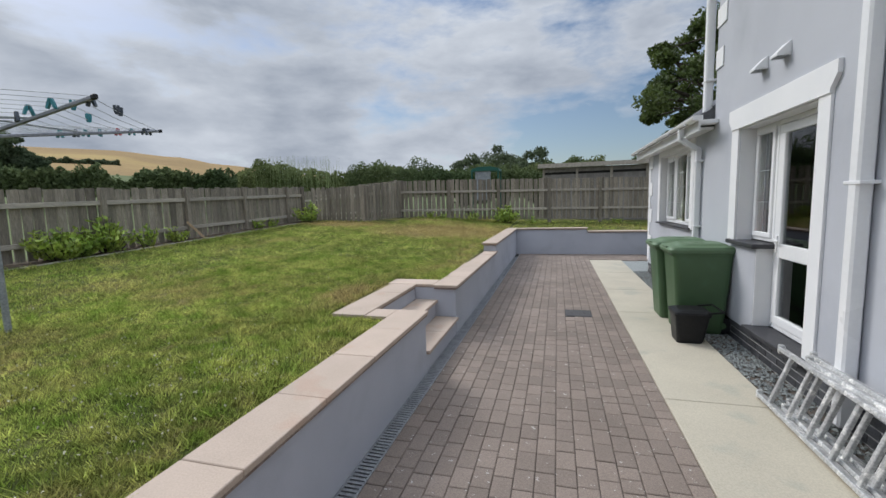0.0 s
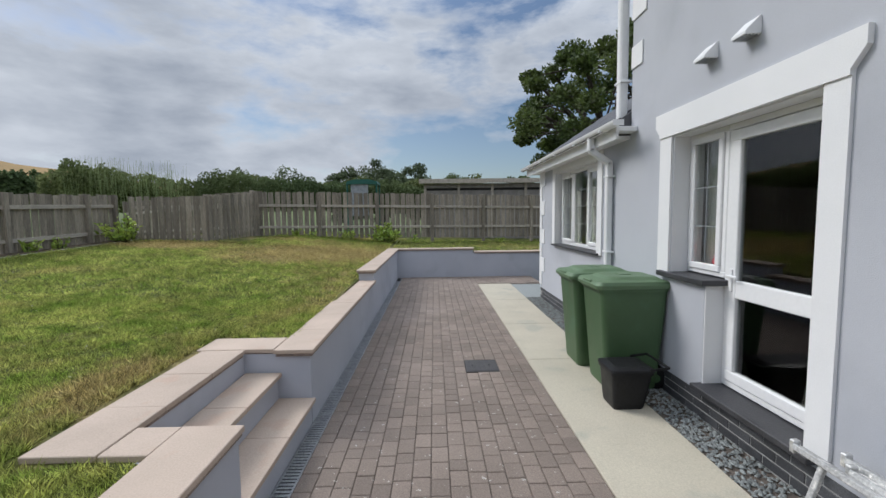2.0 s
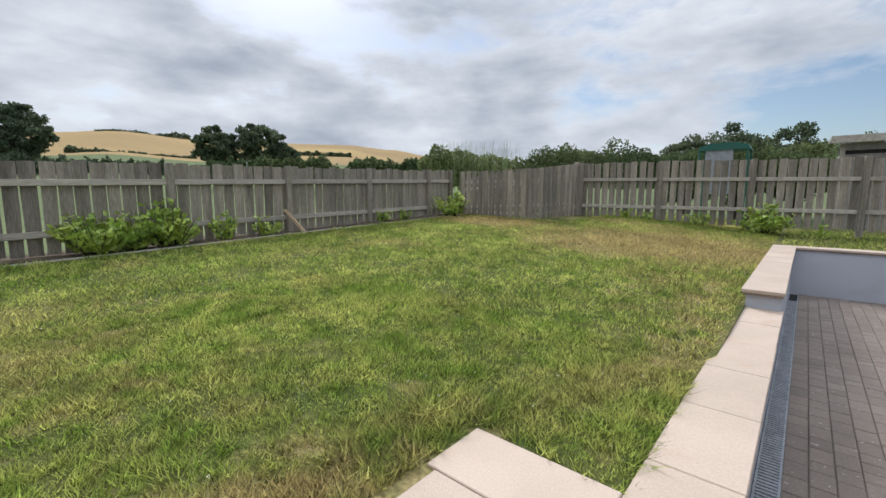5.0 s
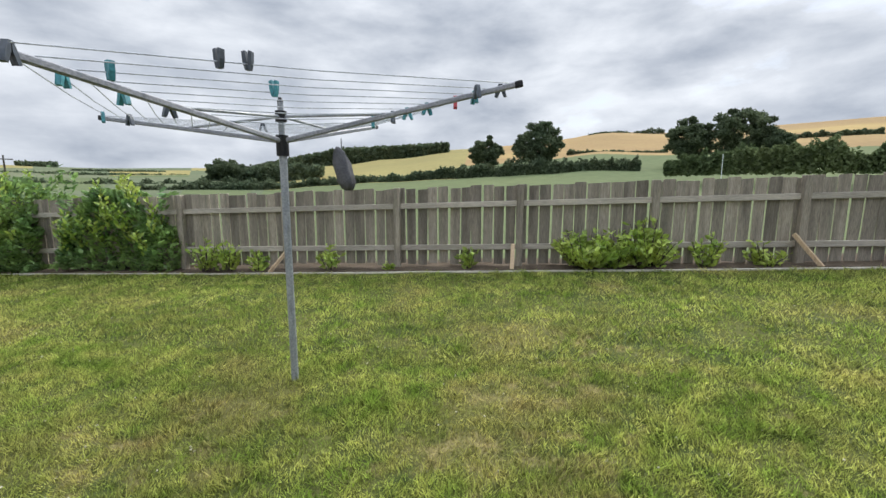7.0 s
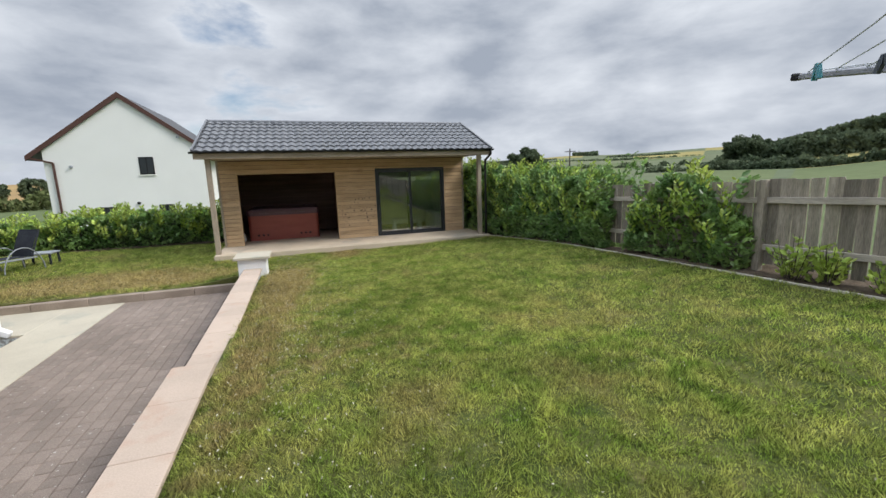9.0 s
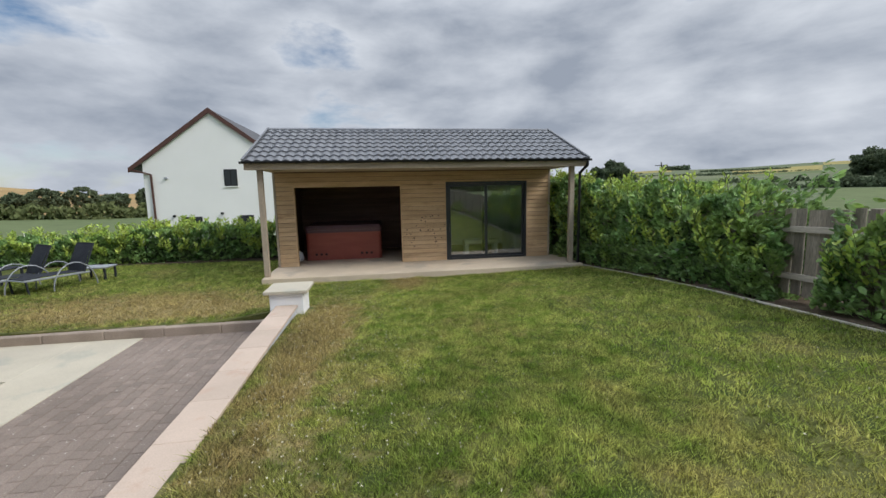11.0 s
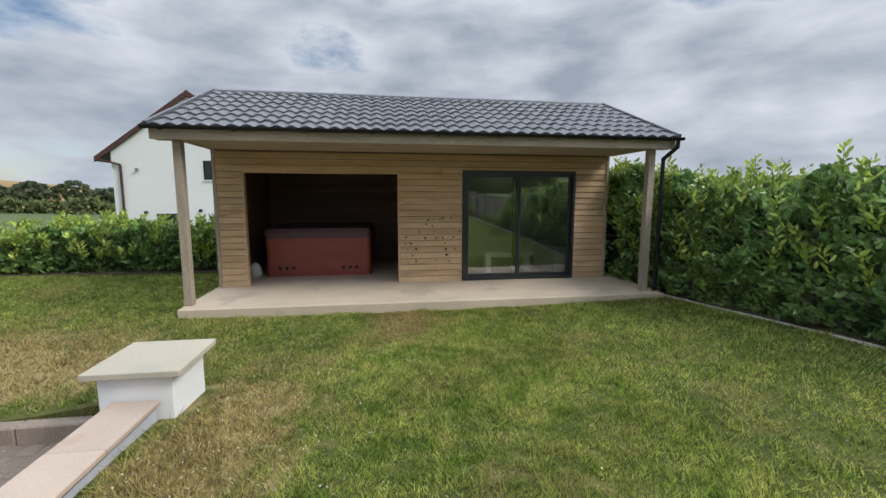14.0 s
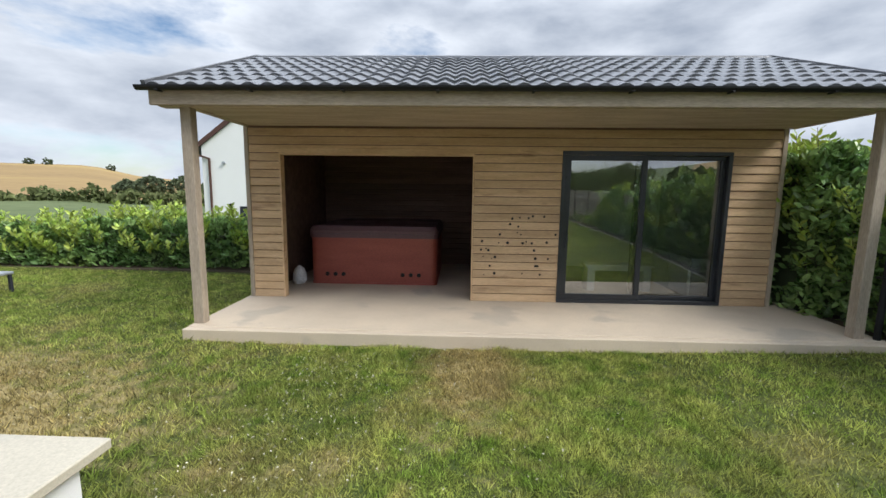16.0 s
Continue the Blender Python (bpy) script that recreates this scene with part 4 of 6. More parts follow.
for z in (1.63, 1.97):
    part("lead_bar", box(FX + 0.004, FX + 0.0095, 5.185, 5.495, z, z + 0.008), M_pole, win)
part("lead_bar", box(FX + 0.004, FX + 0.0095, 5.336, 5.344, 1.31, 2.36), M_pole, win)
part("window_sill", box(2.03, 2.30, 5.02, 5.74, 1.152, 1.20, 0.006), M_slate, win, "black slate sill")
part("threshold", box(2.0, 2.30, 3.98, 5.10, 0.27, 0.318, 0.006), M_slate, door, "black slate threshold")
win2 = thing("window_2", "white three-light casement window in the low wall", "window", (2.2, 8.35, 1.2), kind="structure")
FX2 = 2.20
pane_frame(win2, FX2, 7.372, 9.338, 1.225, 2.488, 0.05, 0.07)
for y0, y1, sash in ((7.42, 8.02, True), (8.07, 8.66, False), (8.71, 9.29, True)):
    part("mullion", box(FX2, FX2 + 0.07, y1, y1 + 0.05, 1.275, 2.438, 0.004), M_upvc, win2)
    if sash:
        pane_frame(win2, FX2 - 0.014, y0, y1, 1.28, 2.43, 0.05, 0.05)
    glaze(win2, FX2 + 0.012, y0 + 0.03, y1 - 0.03, 1.30, 2.41)
    part("lead_bar", box(FX2 + 0.006, FX2 + 0.011, (y0 + y1) / 2 - 0.004, (y0 + y1) / 2 + 0.004, 1.33, 2.38), M_pole, win2)
    for z in (1.6, 1.88, 2.14):
        part("lead_bar", box(FX2 + 0.006, FX2 + 0.011, y0 + 0.055, y1 - 0.055, z, z + 0.008), M_pole, win2)
part("window_sill", box(2.02, 2.30, 7.28, 9.42, 1.195, 1.222, 0.005), M_slate, win2, "black slate sill")


def curtain(y0, y1, x, z0, z1, name="net_curtain"):
    n = 40
    v = [(x + 0.018 * math.sin(k * 1.3), y0 + (y1 - y0) * k / n, z) for z in (z0, z1) for k in range(n + 1)]
    f = [(k, k + 1, n + 2 + k, n + 1 + k) for k in range(n)]
    c = array_mesh(name, v, f, M_lace)
    so = c.modifiers.new("thickness", "SOLIDIFY")
    so.thickness = 0.004
    tagged(c, "pale net curtain hanging inside the window", "curtain", "curtains")


curtain(7.40, 8.02, 2.34, 1.25, 2.48)
curtain(8.06, 8.45, 2.34, 1.25, 2.48)
curtain(8.72, 9.3, 2.34, 1.25, 2.48)
curtain(5.36, 5.56, 2.42, 1.22, 2.45)
vase = thing("vase", "round red pottery vase on the inner sill", "vase", (2.40, 5.28, 1.22))
rings = [[(2.40 + rad * math.cos(a * math.pi / 8), 5.28 + rad * math.sin(a * math.pi / 8), z) for a in range(16)] for z, rad in ((1.22, 0.05), (1.26, 0.085), (1.32, 0.10), (1.38, 0.08), (1.42, 0.045), (1.44, 0.055))]
part("pot", loft(rings), M_red, vase, smooth=True)
tagged(part("inner_sill", box(2.395, 2.60, 5.07, 5.62, 1.18, 1.22, 0.004), M_upvc), "white inner window board", "sill", kind="structure")

# ---- summer house ----
SY = -11.035
summer = thing("summer_house", "timber-clad garden room with an open porch and dark tiled roof", "garden room", (-4, -12, 0.15))
deck = part("deck", box(-8.0, -0.08, -14.4, -9.60, -0.1, 0.298, 0.008), M_deck, summer, "pale concrete deck")
part("deck_kerb", box(-8.0, -0.07, -9.60, -9.50, -0.1, 0.288, 0.008), M_deck, summer)
board = {}


def cladding(parent, x0, x1, y, z0, z1, mat, face=1, name="cladding_board"):
    """Boards laid one above the other, each a little proud at its lower edge."""
    step = 0.118
    key = (round(x1 - x0, 4), mat.name)
    if key not in board:
        L = x1 - x0
        board[key] = mesh_of(name, prism([(0.0, 0.004), (0.022, 0.0), (0.024, 0.008), (0.012, step - 0.012), (0.0, step - 0.008)], "x", 0, L), mat)
    z = z0
    while z + step <= z1 + 0.03:
        m = pose(x0, y, z) if face > 0 else pose(x1, y, z, 0, 0, 180)
        piece(name, board[key], parent, m)
        z += step


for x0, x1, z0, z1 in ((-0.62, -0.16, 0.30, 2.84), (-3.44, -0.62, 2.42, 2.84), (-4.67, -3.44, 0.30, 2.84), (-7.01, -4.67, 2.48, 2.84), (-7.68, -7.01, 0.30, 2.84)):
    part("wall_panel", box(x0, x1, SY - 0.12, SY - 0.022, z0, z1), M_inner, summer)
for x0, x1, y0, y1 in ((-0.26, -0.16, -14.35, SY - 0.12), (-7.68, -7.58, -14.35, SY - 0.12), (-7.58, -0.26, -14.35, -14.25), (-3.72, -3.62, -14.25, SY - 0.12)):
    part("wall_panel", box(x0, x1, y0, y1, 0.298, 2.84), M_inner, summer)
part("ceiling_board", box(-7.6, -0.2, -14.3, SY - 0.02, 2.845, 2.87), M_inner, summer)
front = part("front_cladding", box(-7.68, -0.16, SY - 0.0222, SY - 0.0202, 2.80, 2.84), M_clad, summer)
for x0, x1, z0, z1 in ((-0.62, -0.18, 0.30, 2.46), (-4.67, -3.44, 0.30, 2.46), (-7.66, -7.01, 0.30, 2.46)):
    cladding(front, x0, x1, SY - 0.022, z0, z1, M_clad)
cladding(front, -7.66, -0.18, SY - 0.022, 2.424, 2.82, M_clad)
part("corner_trim", box(-0.18, -0.12, SY - 0.12, SY + 0.012, 0.30, 2.84, 0.004), M_post, summer)
part("corner_trim", box(-7.72, -7.66, SY - 0.12, SY + 0.012, 0.30, 2.84, 0.004), M_post, summer)
part("opening_trim", box(-0.645, -0.62, SY - 0.12, SY + 0.008, 0.30, 2.42, 0.003), M_clad, summer)
part("opening_trim", box(-3.44, -3.415, SY - 0.12, SY + 0.008, 0.30, 2.42, 0.003), M_clad, summer)
part("opening_trim", box(-3.44, -0.62, SY - 0.12, SY + 0.006, 2.395, 2.49, 0.003), M_clad, summer)
# back wall of the recess, in boards whose colour includes its shade
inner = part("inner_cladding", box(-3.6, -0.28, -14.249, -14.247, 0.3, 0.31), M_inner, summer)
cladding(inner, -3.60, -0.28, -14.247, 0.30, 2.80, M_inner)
# small knot holes in the middle panel
holes = bmesh.new()
for k in range(34):
    x, z = random.uniform(-4.62, -3.55), 0.36 + 0.118 * random.randrange(3, 11) + random.uniform(-0.02, 0.02)
    bmesh.ops.create_cone(holes, cap_ends=True, segments=7, radius1=random.uniform(0.009, 0.022), radius2=0.008, depth=0.012, matrix=pose(x, SY + 0.003, z, 90))
tagged(part("wood_knots", holes, M_void, summer), kind="stuff")
# white panels added inside the glazed room to bounce daylight onto its furniture
for x0, x1, y0, y1, z0, z1 in ((-7.578, -7.57, -14.24, SY - 0.13, 0.30, 2.84), (-3.735, -3.722, -14.24, SY - 0.13, 0.30, 2.84), (-7.57, -3.735, -14.248, -14.24, 0.30, 2.84), (-7.57, -3.735, -14.24, SY - 0.13, 2.83, 2.842)):
    part("plaster_panel", box(x0, x1, y0, y1, z0, z1), M_white, summer)
# porch
for x in (-0.155, -7.745):
    part("porch_post", box(x - 0.06, x + 0.06, -9.81, -9.69, 0.298, 2.79, 0.006), M_post, summer)
part("porch_beam", box(-8.02, 0.13, -9.80, -9.66, 2.785, 2.93, 0.006), M_beam, summer)
part("side_beam", box(-0.20, -0.11, SY, -9.80, 2.79, 2.90, 0.004), M_beam, summer)
part("side_beam", box(-7.79, -7.70, SY, -9.80, 2.79, 2.90, 0.004), M_beam, summer)
part("porch_soffit", box(-7.70, -0.20, SY - 0.02, -9.80, 2.80, 2.825), M_beam, summer)
part("eaves_board", box(-8.02, 0.11, -9.655, -9.562, 2.795, 2.815), M_beam, summer)
# roof
RY, RZ, GY, GZ = -12.1, 4.02, -9.50, 2.955
sl = math.atan2(RZ - GZ, GY - RY)
sroof = part("roof", prism([(GY, GZ - 0.02), (RY, RZ - 0.02), (-14.7, GZ - 0.02), (-14.7, GZ - 0.06), (RY, RZ - 0.10), (GY, GZ - 0.035)], "x", -8.06, 0.12), M_roof, summer, "dark pantile roof")
part("gable_panel", prism([(SY, 2.84), (-14.35, 2.84), (-14.35, 2.95), (RY, 3.92), (SY, 3.44)], "x", -0.26, -0.17), M_clad, summer)
part("gable_panel", prism([(SY, 2.84), (-14.35, 2.84), (-14.35, 2.95), (RY, 3.92), (SY, 3.44)], "x", -7.67, -7.58), M_clad, summer)
TW, TL = 0.2045, 0.354
prof = [(TW * k / 8, 0.036 * (0.5 - 0.5 * math.cos(2 * math.pi * k / 8)) ** 0.8) for k in range(9)]
tb = bmesh.new()
ringsA = []
for y, lift in ((0.0, 0.030), (0.012, 0.034), (TL, 0.006)):
    ringsA.append([tb.verts.new((u, -y, v + lift)) for u, v in prof])
low_ring = [tb.verts.new((u, 0.0, v + 0.002)) for u, v in prof]
for a, b in ((low_ring, ringsA[0]), (ringsA[0], ringsA[1]), (ringsA[1], ringsA[2])):
    for i in range(8):
        tb.faces.new((a[i], a[i + 1], b[i + 1], b[i]))
pantile = mesh_of("roof_tile", tb, M_tile, smooth=False)
slope_len = math.hypot(GY - RY, RZ - GZ)
for row in range(8):
    for k in range(40):
        s = row * TL
        y, z = GY + 0.03 - s * math.cos(sl), GZ - 0.02 + s * math.sin(sl)
        piece("roof_tile", pantile, sroof, Matrix.Translation((-8.06 + TW * k, y, z)) @ Matrix.Rotation(-sl, 4, "X"))
part("ridge_cap", prism([(RY + 0.13, RZ - 0.03), (RY + 0.12, RZ + 0.015), (RY + 0.04, RZ + 0.055), (RY - 0.04, RZ + 0.055), (RY - 0.12, RZ + 0.015), (RY - 0.13, RZ - 0.03)], "x", -8.08, 0.14), M_tile, sroof)
for x in (-8.085, 0.105):
    b = bar((x + 0.02, GY + 0.03, GZ + 0.01), (x + 0.02, RY, RZ + 0.02), 0.05, 0.10)
    part("verge_trim", b, M_tile, sroof)
sg = thing("gutter", "black plastic half-round gutter along the garden room eaves", "gutter", (-4, -9.45, 2.9))
half_pipe(-9.445, 2.955, -8.12, 0.19, 0.048, M_black, "trough", sg, axis="x")
part("fascia_board", box(-8.03, 0.12, -9.56, -9.515, 2.775, 2.932, 0.004), M_beam, summer)
for k in range(9):
    part("bracket", box(-7.9 + k * 0.98, -7.87 + k * 0.98, -9.497, -9.395, 2.898, 2.912, 0.003), M_black, sg)
downpipe("downpipe", "black plastic downpipe from the garden room gutter", [(-8.02, -9.435, 2.90), (-8.02, -9.45, 2.80), (-7.93, -9.66, 2.62), (-7.93, -9.68, 0.25)], 0.034, M_black, [(-7.93, -9.68, 2.0), (-7.93, -9.68, 1.0)])

# sliding glass door
slide = thing("door_2", "dark-framed sliding glass door of the garden room", "door", (-5.84, SY, 0.3), kind="structure")


def xframe(parent, y, x0, x1, z0, z1, w, deep, mat):
    for a in ((x0, x1, z1 - w, z1), (x0, x1, z0, z0 + w), (x0, x0 + w, z0 + w, z1 - w), (x1 - w, x1, z0 + w, z1 - w)):
        part("frame_bar", box(a[0], a[1], y - deep, y, a[2], a[3], 0.004), mat, parent)


xframe(slide, SY + 0.012, -7.01, -4.67, 0.30, 2.48, 0.055, 0.11, M_frame)
xframe(slide, SY - 0.005, -5.86, -4.725, 0.355, 2.425, 0.075, 0.045, M_frame)
xframe(slide, SY - 0.052, -6.955, -5.72, 0.355, 2.425, 0.06, 0.045, M_frame)
for x0, x1, y in ((-5.79, -4.80, SY - 0.03), (-6.90, -5.78, SY - 0.078)):
    g = part("pane", box(x0, x1, y - 0.006, y, 0.43, 2.36), M_sglass, slide)
    g.visible_shadow = False
part("door_handle", box(-4.775, -4.755, SY - 0.005, SY + 0.025, 1.1, 1.35, 0.004), M_frame, slide)
bench = thing("bench", "white wooden bench inside the garden room", "bench", (-5.9, -12.0, 0.3))
part("seat", box(-6.45, -5.33, -12.15, -11.84, 0.69, 0.735, 0.006), M_upvc, bench)
for x in (-6.34, -5.43):
    part("leg", box(x - 0.06, x + 0.06, -12.13, -11.86, 0.298, 0.69, 0.004), M_upvc, bench)
part("apron", box(-6.28, -5.49, -11.91, -11.88, 0.63, 0.688, 0.004), M_upvc, bench)
cab = thing("cabinet", "white low cabinet inside the garden room", "cabinet", (-7.05, -12.0, 0.3))
part("body", box(-7.26, -6.83, -12.75, -11.50, 0.298, 0.885, 0.006), M_upvc, cab)
part("top", box(-7.27, -6.82, -12.76, -11.49, 0.887, 0.915, 0.004), M_upvc, cab)
for k in range(2):
    part("door", box(-6.828, -6.812, -12.72 + 0.61 * k, -12.14 + 0.61 * k, 0.34, 0.86, 0.003), M_upvc, cab)

# hot tub
tub = thing("hot_tub", "red-brown cabinet hot tub with a dark folding cover", "hot tub", (-1.78, -13.0, 0.3))
part("cabinet", loft([rounded(-2.86, -0.70, -14.14, -12.0, z, 0.10) for z in (0.30, 0.42, 1.10)]), M_tub, tub, smooth=False)
part("base_trim", loft([rounded(-2.87, -0.69, -14.15, -11.99, z, 0.10) for z in (0.299, 0.33)]), M_tub, tub)
part("rim", loft([rounded(-2.89, -0.67, -14.17, -11.97, z, 0.12) for z in (1.10, 1.17)]), M_cover, tub)
for y0, y1 in ((-14.16, -13.08), (-13.06, -11.98)):
    part("cover", loft([rounded(-2.88, -0.68, y0, y1, 1.172, 0.08), rounded(-2.89, -0.67, y0 - 0.005, y1 + 0.005, 1.22, 0.09), rounded(-2.84, -0.72, y0 + 0.03, y1 - 0.03, 1.30, 0.08)]), M_cover, tub)
for x in (-0.98, -1.12, -1.26, -2.28, -2.42, -2.56):
    part("vent", tube((x, -12.0, 0.47), (x, -11.985, 0.47), 0.035, seg=14), M_black, tub, "round black vent")
sack = thing("sack", "crumpled white plastic sack on the deck", "sack", (-0.50, -12.0, 0.3))
rings = []
for z, rad in ((0.298, 0.10), (0.36, 0.135), (0.46, 0.12), (0.55, 0.09), (0.60, 0.03)):
    rings.append([(-0.49 + rad * (1 + 0.25 * noise.noise((a, z * 9, 2))) * math.cos(a * math.pi / 7) * 0.9, -12.0 + rad * (1 + 0.25 * noise.noise((a, z * 9, 7))) * math.sin(a * math.pi / 7), z) for a in range(14)])
part("bag", loft(rings), M_sack, sack)

# ---- neighbouring house ----
nb = thing("neighbour_house", "white rendered gabled house with brown bargeboards", "house", (7.9, -30, -1.5))
NX, HW, NE, NT = 7.9, 4.35, 4.55, 8.0
nbw = bmesh.new()
prism([(NX - HW, -3.0), (NX + HW, -3.0), (NX + HW, NE), (NX, NT - 0.25), (NX - HW, NE)], "y", -42.0, -30.0, nbw)
part("wall", nbw, M_nbwall, nb)
for s in (-1, 1):
    q = prism([(NX, NT), (NX + s * (HW + 0.75), NE - 0.40), (NX + s * (HW + 0.75), NE - 0.62), (NX, NT - 0.24)], "y", -42.3, -29.92)
    part("roof", q, M_roof, nb)
    part("bargeboard", prism([(NX, NT + 0.04), (NX + s * (HW + 0.80), NE - 0.36), (NX + s * (HW + 0.80), NE - 0.66), (NX, NT - 0.30)], "y", -29.92, -29.84), M_barge, nb)
for x0, x1, z0, z1 in ((6.47, 7.30, 2.93, 4.05), (8.9, 10.06, -0.3, 0.92), (5.62, 6.5, -0.3, 0.94)):
    wn_ = part("window", box(x0, x1, -30.0, -29.97, z0, z1), M_black, nb)
    part("pane", box(x0 + 0.07, (x0 + x1) / 2 - 0.03, -29.97, -29.96, z0 + 0.07, z1 - 0.07), M_frame, wn_)
    part("pane", box((x0 + x1) / 2 + 0.03, x1 - 0.07, -29.97, -29.96, z0 + 0.07, z1 - 0.07), M_frame, wn_)
    part("sill", box(x0 - 0.06, x1 + 0.06, -30.0, -29.93, z0 - 0.07, z0), M_nbwall, wn_)
part("drainpipe", bar((12.95, -29.9, 4.1), (11.75, -29.9, 3.75), 0.10, 0.10), M_barge, nb)
part("drainpipe", bar((11.75, -29.9, 3.75), (11.75, -29.9, -2.5), 0.10, 0.10, up=(0, 1, 0)), M_barge, nb)
for x, z in ((10.9, 3.5), (4.9, 5.3), (10.6, 1.0), (7.6, 1.1)):
    part("wall_light", tube((x, -30, z), (x, -29.85, z), 0.09, seg=8), M_pole if z > 3 else M_black, nb)

# ---- things on the patio ----


def wheelie_bin(x, y, label, lean=0.0):
    """A two-wheeled bin whose front looks to -x."""
    b = thing("wheelie_bin", label, "bin", (x, y, 0.03), "bins beside the door")

    def at(ob_rings):
        return [[(x + px, y + py, 0.03 + 1.05 * pz) for px, py, pz in ring] for ring in ob_rings]

    body = [rounded(-0.24, 0.26, -0.225, 0.225, 0.0, 0.05), rounded(-0.25, 0.265, -0.235, 0.235, 0.03, 0.06), rounded(-0.285, 0.30, -0.26, 0.26, 0.5, 0.06), rounded(-0.32, 0.33, -0.278, 0.278, 0.93, 0.06)]
    part("body", loft(at(body)), M_bin, b, smooth=False)
    part("collar", loft(at([rounded(-0.335, 0.335, -0.288, 0.288, 0.925, 0.06), rounded(-0.345, 0.34, -0.292, 0.292, 0.955, 0.06)])), M_bin, b)
    lid = [rounded(-0.37, 0.345, -0.295, 0.295, 0.957, 0.05), rounded(-0.375, 0.35, -0.30, 0.30, 0.99, 0.055), rounded(-0.35, 0.345, -0.285, 0.285, 1.02, 0.06),
           rounded(-0.26, 0.30, -0.235, 0.235, 1.032, 0.07), rounded(-0.22, 0.26, -0.20, 0.20, 1.055, 0.08), rounded(-0.19, 0.23, -0.17, 0.17, 1.06, 0.08)]
    l = part("lid", loft(at(lid)), M_lid, b)
    part("lid_grip", box(x - 0.375, x - 0.345, y - 0.10, y + 0.10, 0.03 + 1.05, 0.03 + 1.073, 0.006), M_lid, l)
    part("lid_groove", box(x - 0.06, x + 0.06, y - 0.06, y + 0.06, 0.03 + 1.112, 0.03 + 1.119, 0.004), M_lid, l)
    part("handle", tube((x + 0.39, y - 0.21, 1.06), (x + 0.39, y + 0.21, 1.06), 0.016), M_bin, b)
    for s in (-0.2, 0.2):
        part("hinge", box(x + 0.33, x + 0.40, y + s - 0.02, y + s + 0.02, 1.035, 1.08, 0.004), M_bin, b)
    for s in (-0.20, 0.20):
        whl = part("wheel", tube((x + 0.25, y + s - 0.025, 0.13), (x + 0.25, y + s + 0.025, 0.13), 0.10, seg=20), M_black, b)
        part("hub", tube((x + 0.25, y + s - 0.03, 0.13), (x + 0.25, y + s + 0.03, 0.13), 0.04, seg=12), M_bin, whl)
    return b


wheelie_bin(1.765, 5.87, "green plastic wheelie bin with a closed lid")
wheelie_bin(1.715, 6.52, "green plastic wheelie bin standing against its neighbour")
cad = thing("food_caddy", "small black food-waste caddy with a folded handle", "caddy", (1.56, 5.34, 0.03))
part("body", loft([rounded(1.415, 1.675, 5.22, 5.48, 0.03, 0.03), rounded(1.41, 1.69, 5.21, 5.49, 0.06, 0.035), rounded(1.385, 1.745, 5.185, 5.515, 0.36, 0.04)]), M_black, cad)
part("rim", loft([rounded(1.375, 1.755, 5.175, 5.525, 0.35, 0.04), rounded(1.375, 1.755, 5.175, 5.525, 0.375, 0.04)]), M_black, cad)
part("lid", loft([rounded(1.37, 1.76, 5.17, 5.53, 0.377, 0.04), rounded(1.375, 1.755, 5.175, 5.525, 0.395, 0.04), rounded(1.43, 1.70, 5.22, 5.48, 0.415, 0.05)]), M_black, cad)
hb = bmesh.new()
bar((1.70, 5.16, 0.40), (1.86, 5.16, 0.42), 0.012, 0.02, hb)
bar((1.70, 5.54, 0.40), (1.86, 5.54, 0.42), 0.012, 0.02, hb)
bar((1.86, 5.16, 0.42), (1.86, 5.54, 0.42), 0.02, 0.012, hb)
part("handle", hb, M_black, cad)
part("latch", box(1.395, 1.415, 5.32, 5.38, 0.30, 0.375, 0.004), M_black, cad)
part("mark", box(1.395, 1.3975, 5.27, 5.36, 0.25, 0.275), M_upvc, cad, "small white printed mark")


def ladder(k, y0, y1):
    """One section lying on its side, its upper rail leaning to the wall."""
    lad = thing("ladder", "paint-spattered aluminium ladder section lying on its side", "ladder", (1.75, (y0 + y1) / 2, 0.03), "stacked ladder sections")
    dx = 0.075 * k
    low, high = Vector((1.695 + dx, 0, 0.065)), Vector((1.83 + dx, 0, 0.46))
    side = (high - low).normalized()
    out = side.cross(Vector((0, 1, 0)))
    for p in (low, high):
        part("rail", bar((p.x, y0, p.z), (p.x, y1, p.z), 0.03, 0.065, up=out, bevel=0.004), M_alu, lad)
    n = int((y1 - y0) / 0.255)
    for i in range(n):
        y = y1 - 0.16 - 0.255 * i
        part("rung", bar((low.x, y, low.z), (high.x, y, high.z), 0.032, 0.028, up=out, bevel=0.004), M_alu, lad)
    for p in (low, high):
        part("end_cap", box(p.x - 0.022, p.x + 0.022, y1 - 0.005, y1 + 0.03, p.z - 0.037, p.z + 0.037, 0.006), M_alu, lad)


ladder(0, 0.7, 3.86)
ladder(1, 0.8, 3.62)
ladder(2, 0.6, 3.72)

# ---- rotary clothes line ----
PX, PY = -4.75, 2.50
LZ = lawn_z(PX, PY)
dryer = thing("rotary_clothes_line", "grey metal rotary clothes line with four raised arms", "clothes line", (PX, PY, LZ))
part("pole", tube((PX, PY, LZ - 0.1), (PX, PY, 2.36), 0.026, seg=14), M_pole, dryer)
part("upper_pole", tube((PX, PY, 2.36), (PX, PY, 2.66), 0.020, seg=14), M_pole, dryer)
part("lower_collar", tube((PX, PY, 2.30), (PX, PY, 2.44), 0.042, seg=14), M_black, dryer)
part("upper_collar", tube((PX, PY, 2.53), (PX, PY, 2.60), 0.038, seg=14), M_black, dryer)
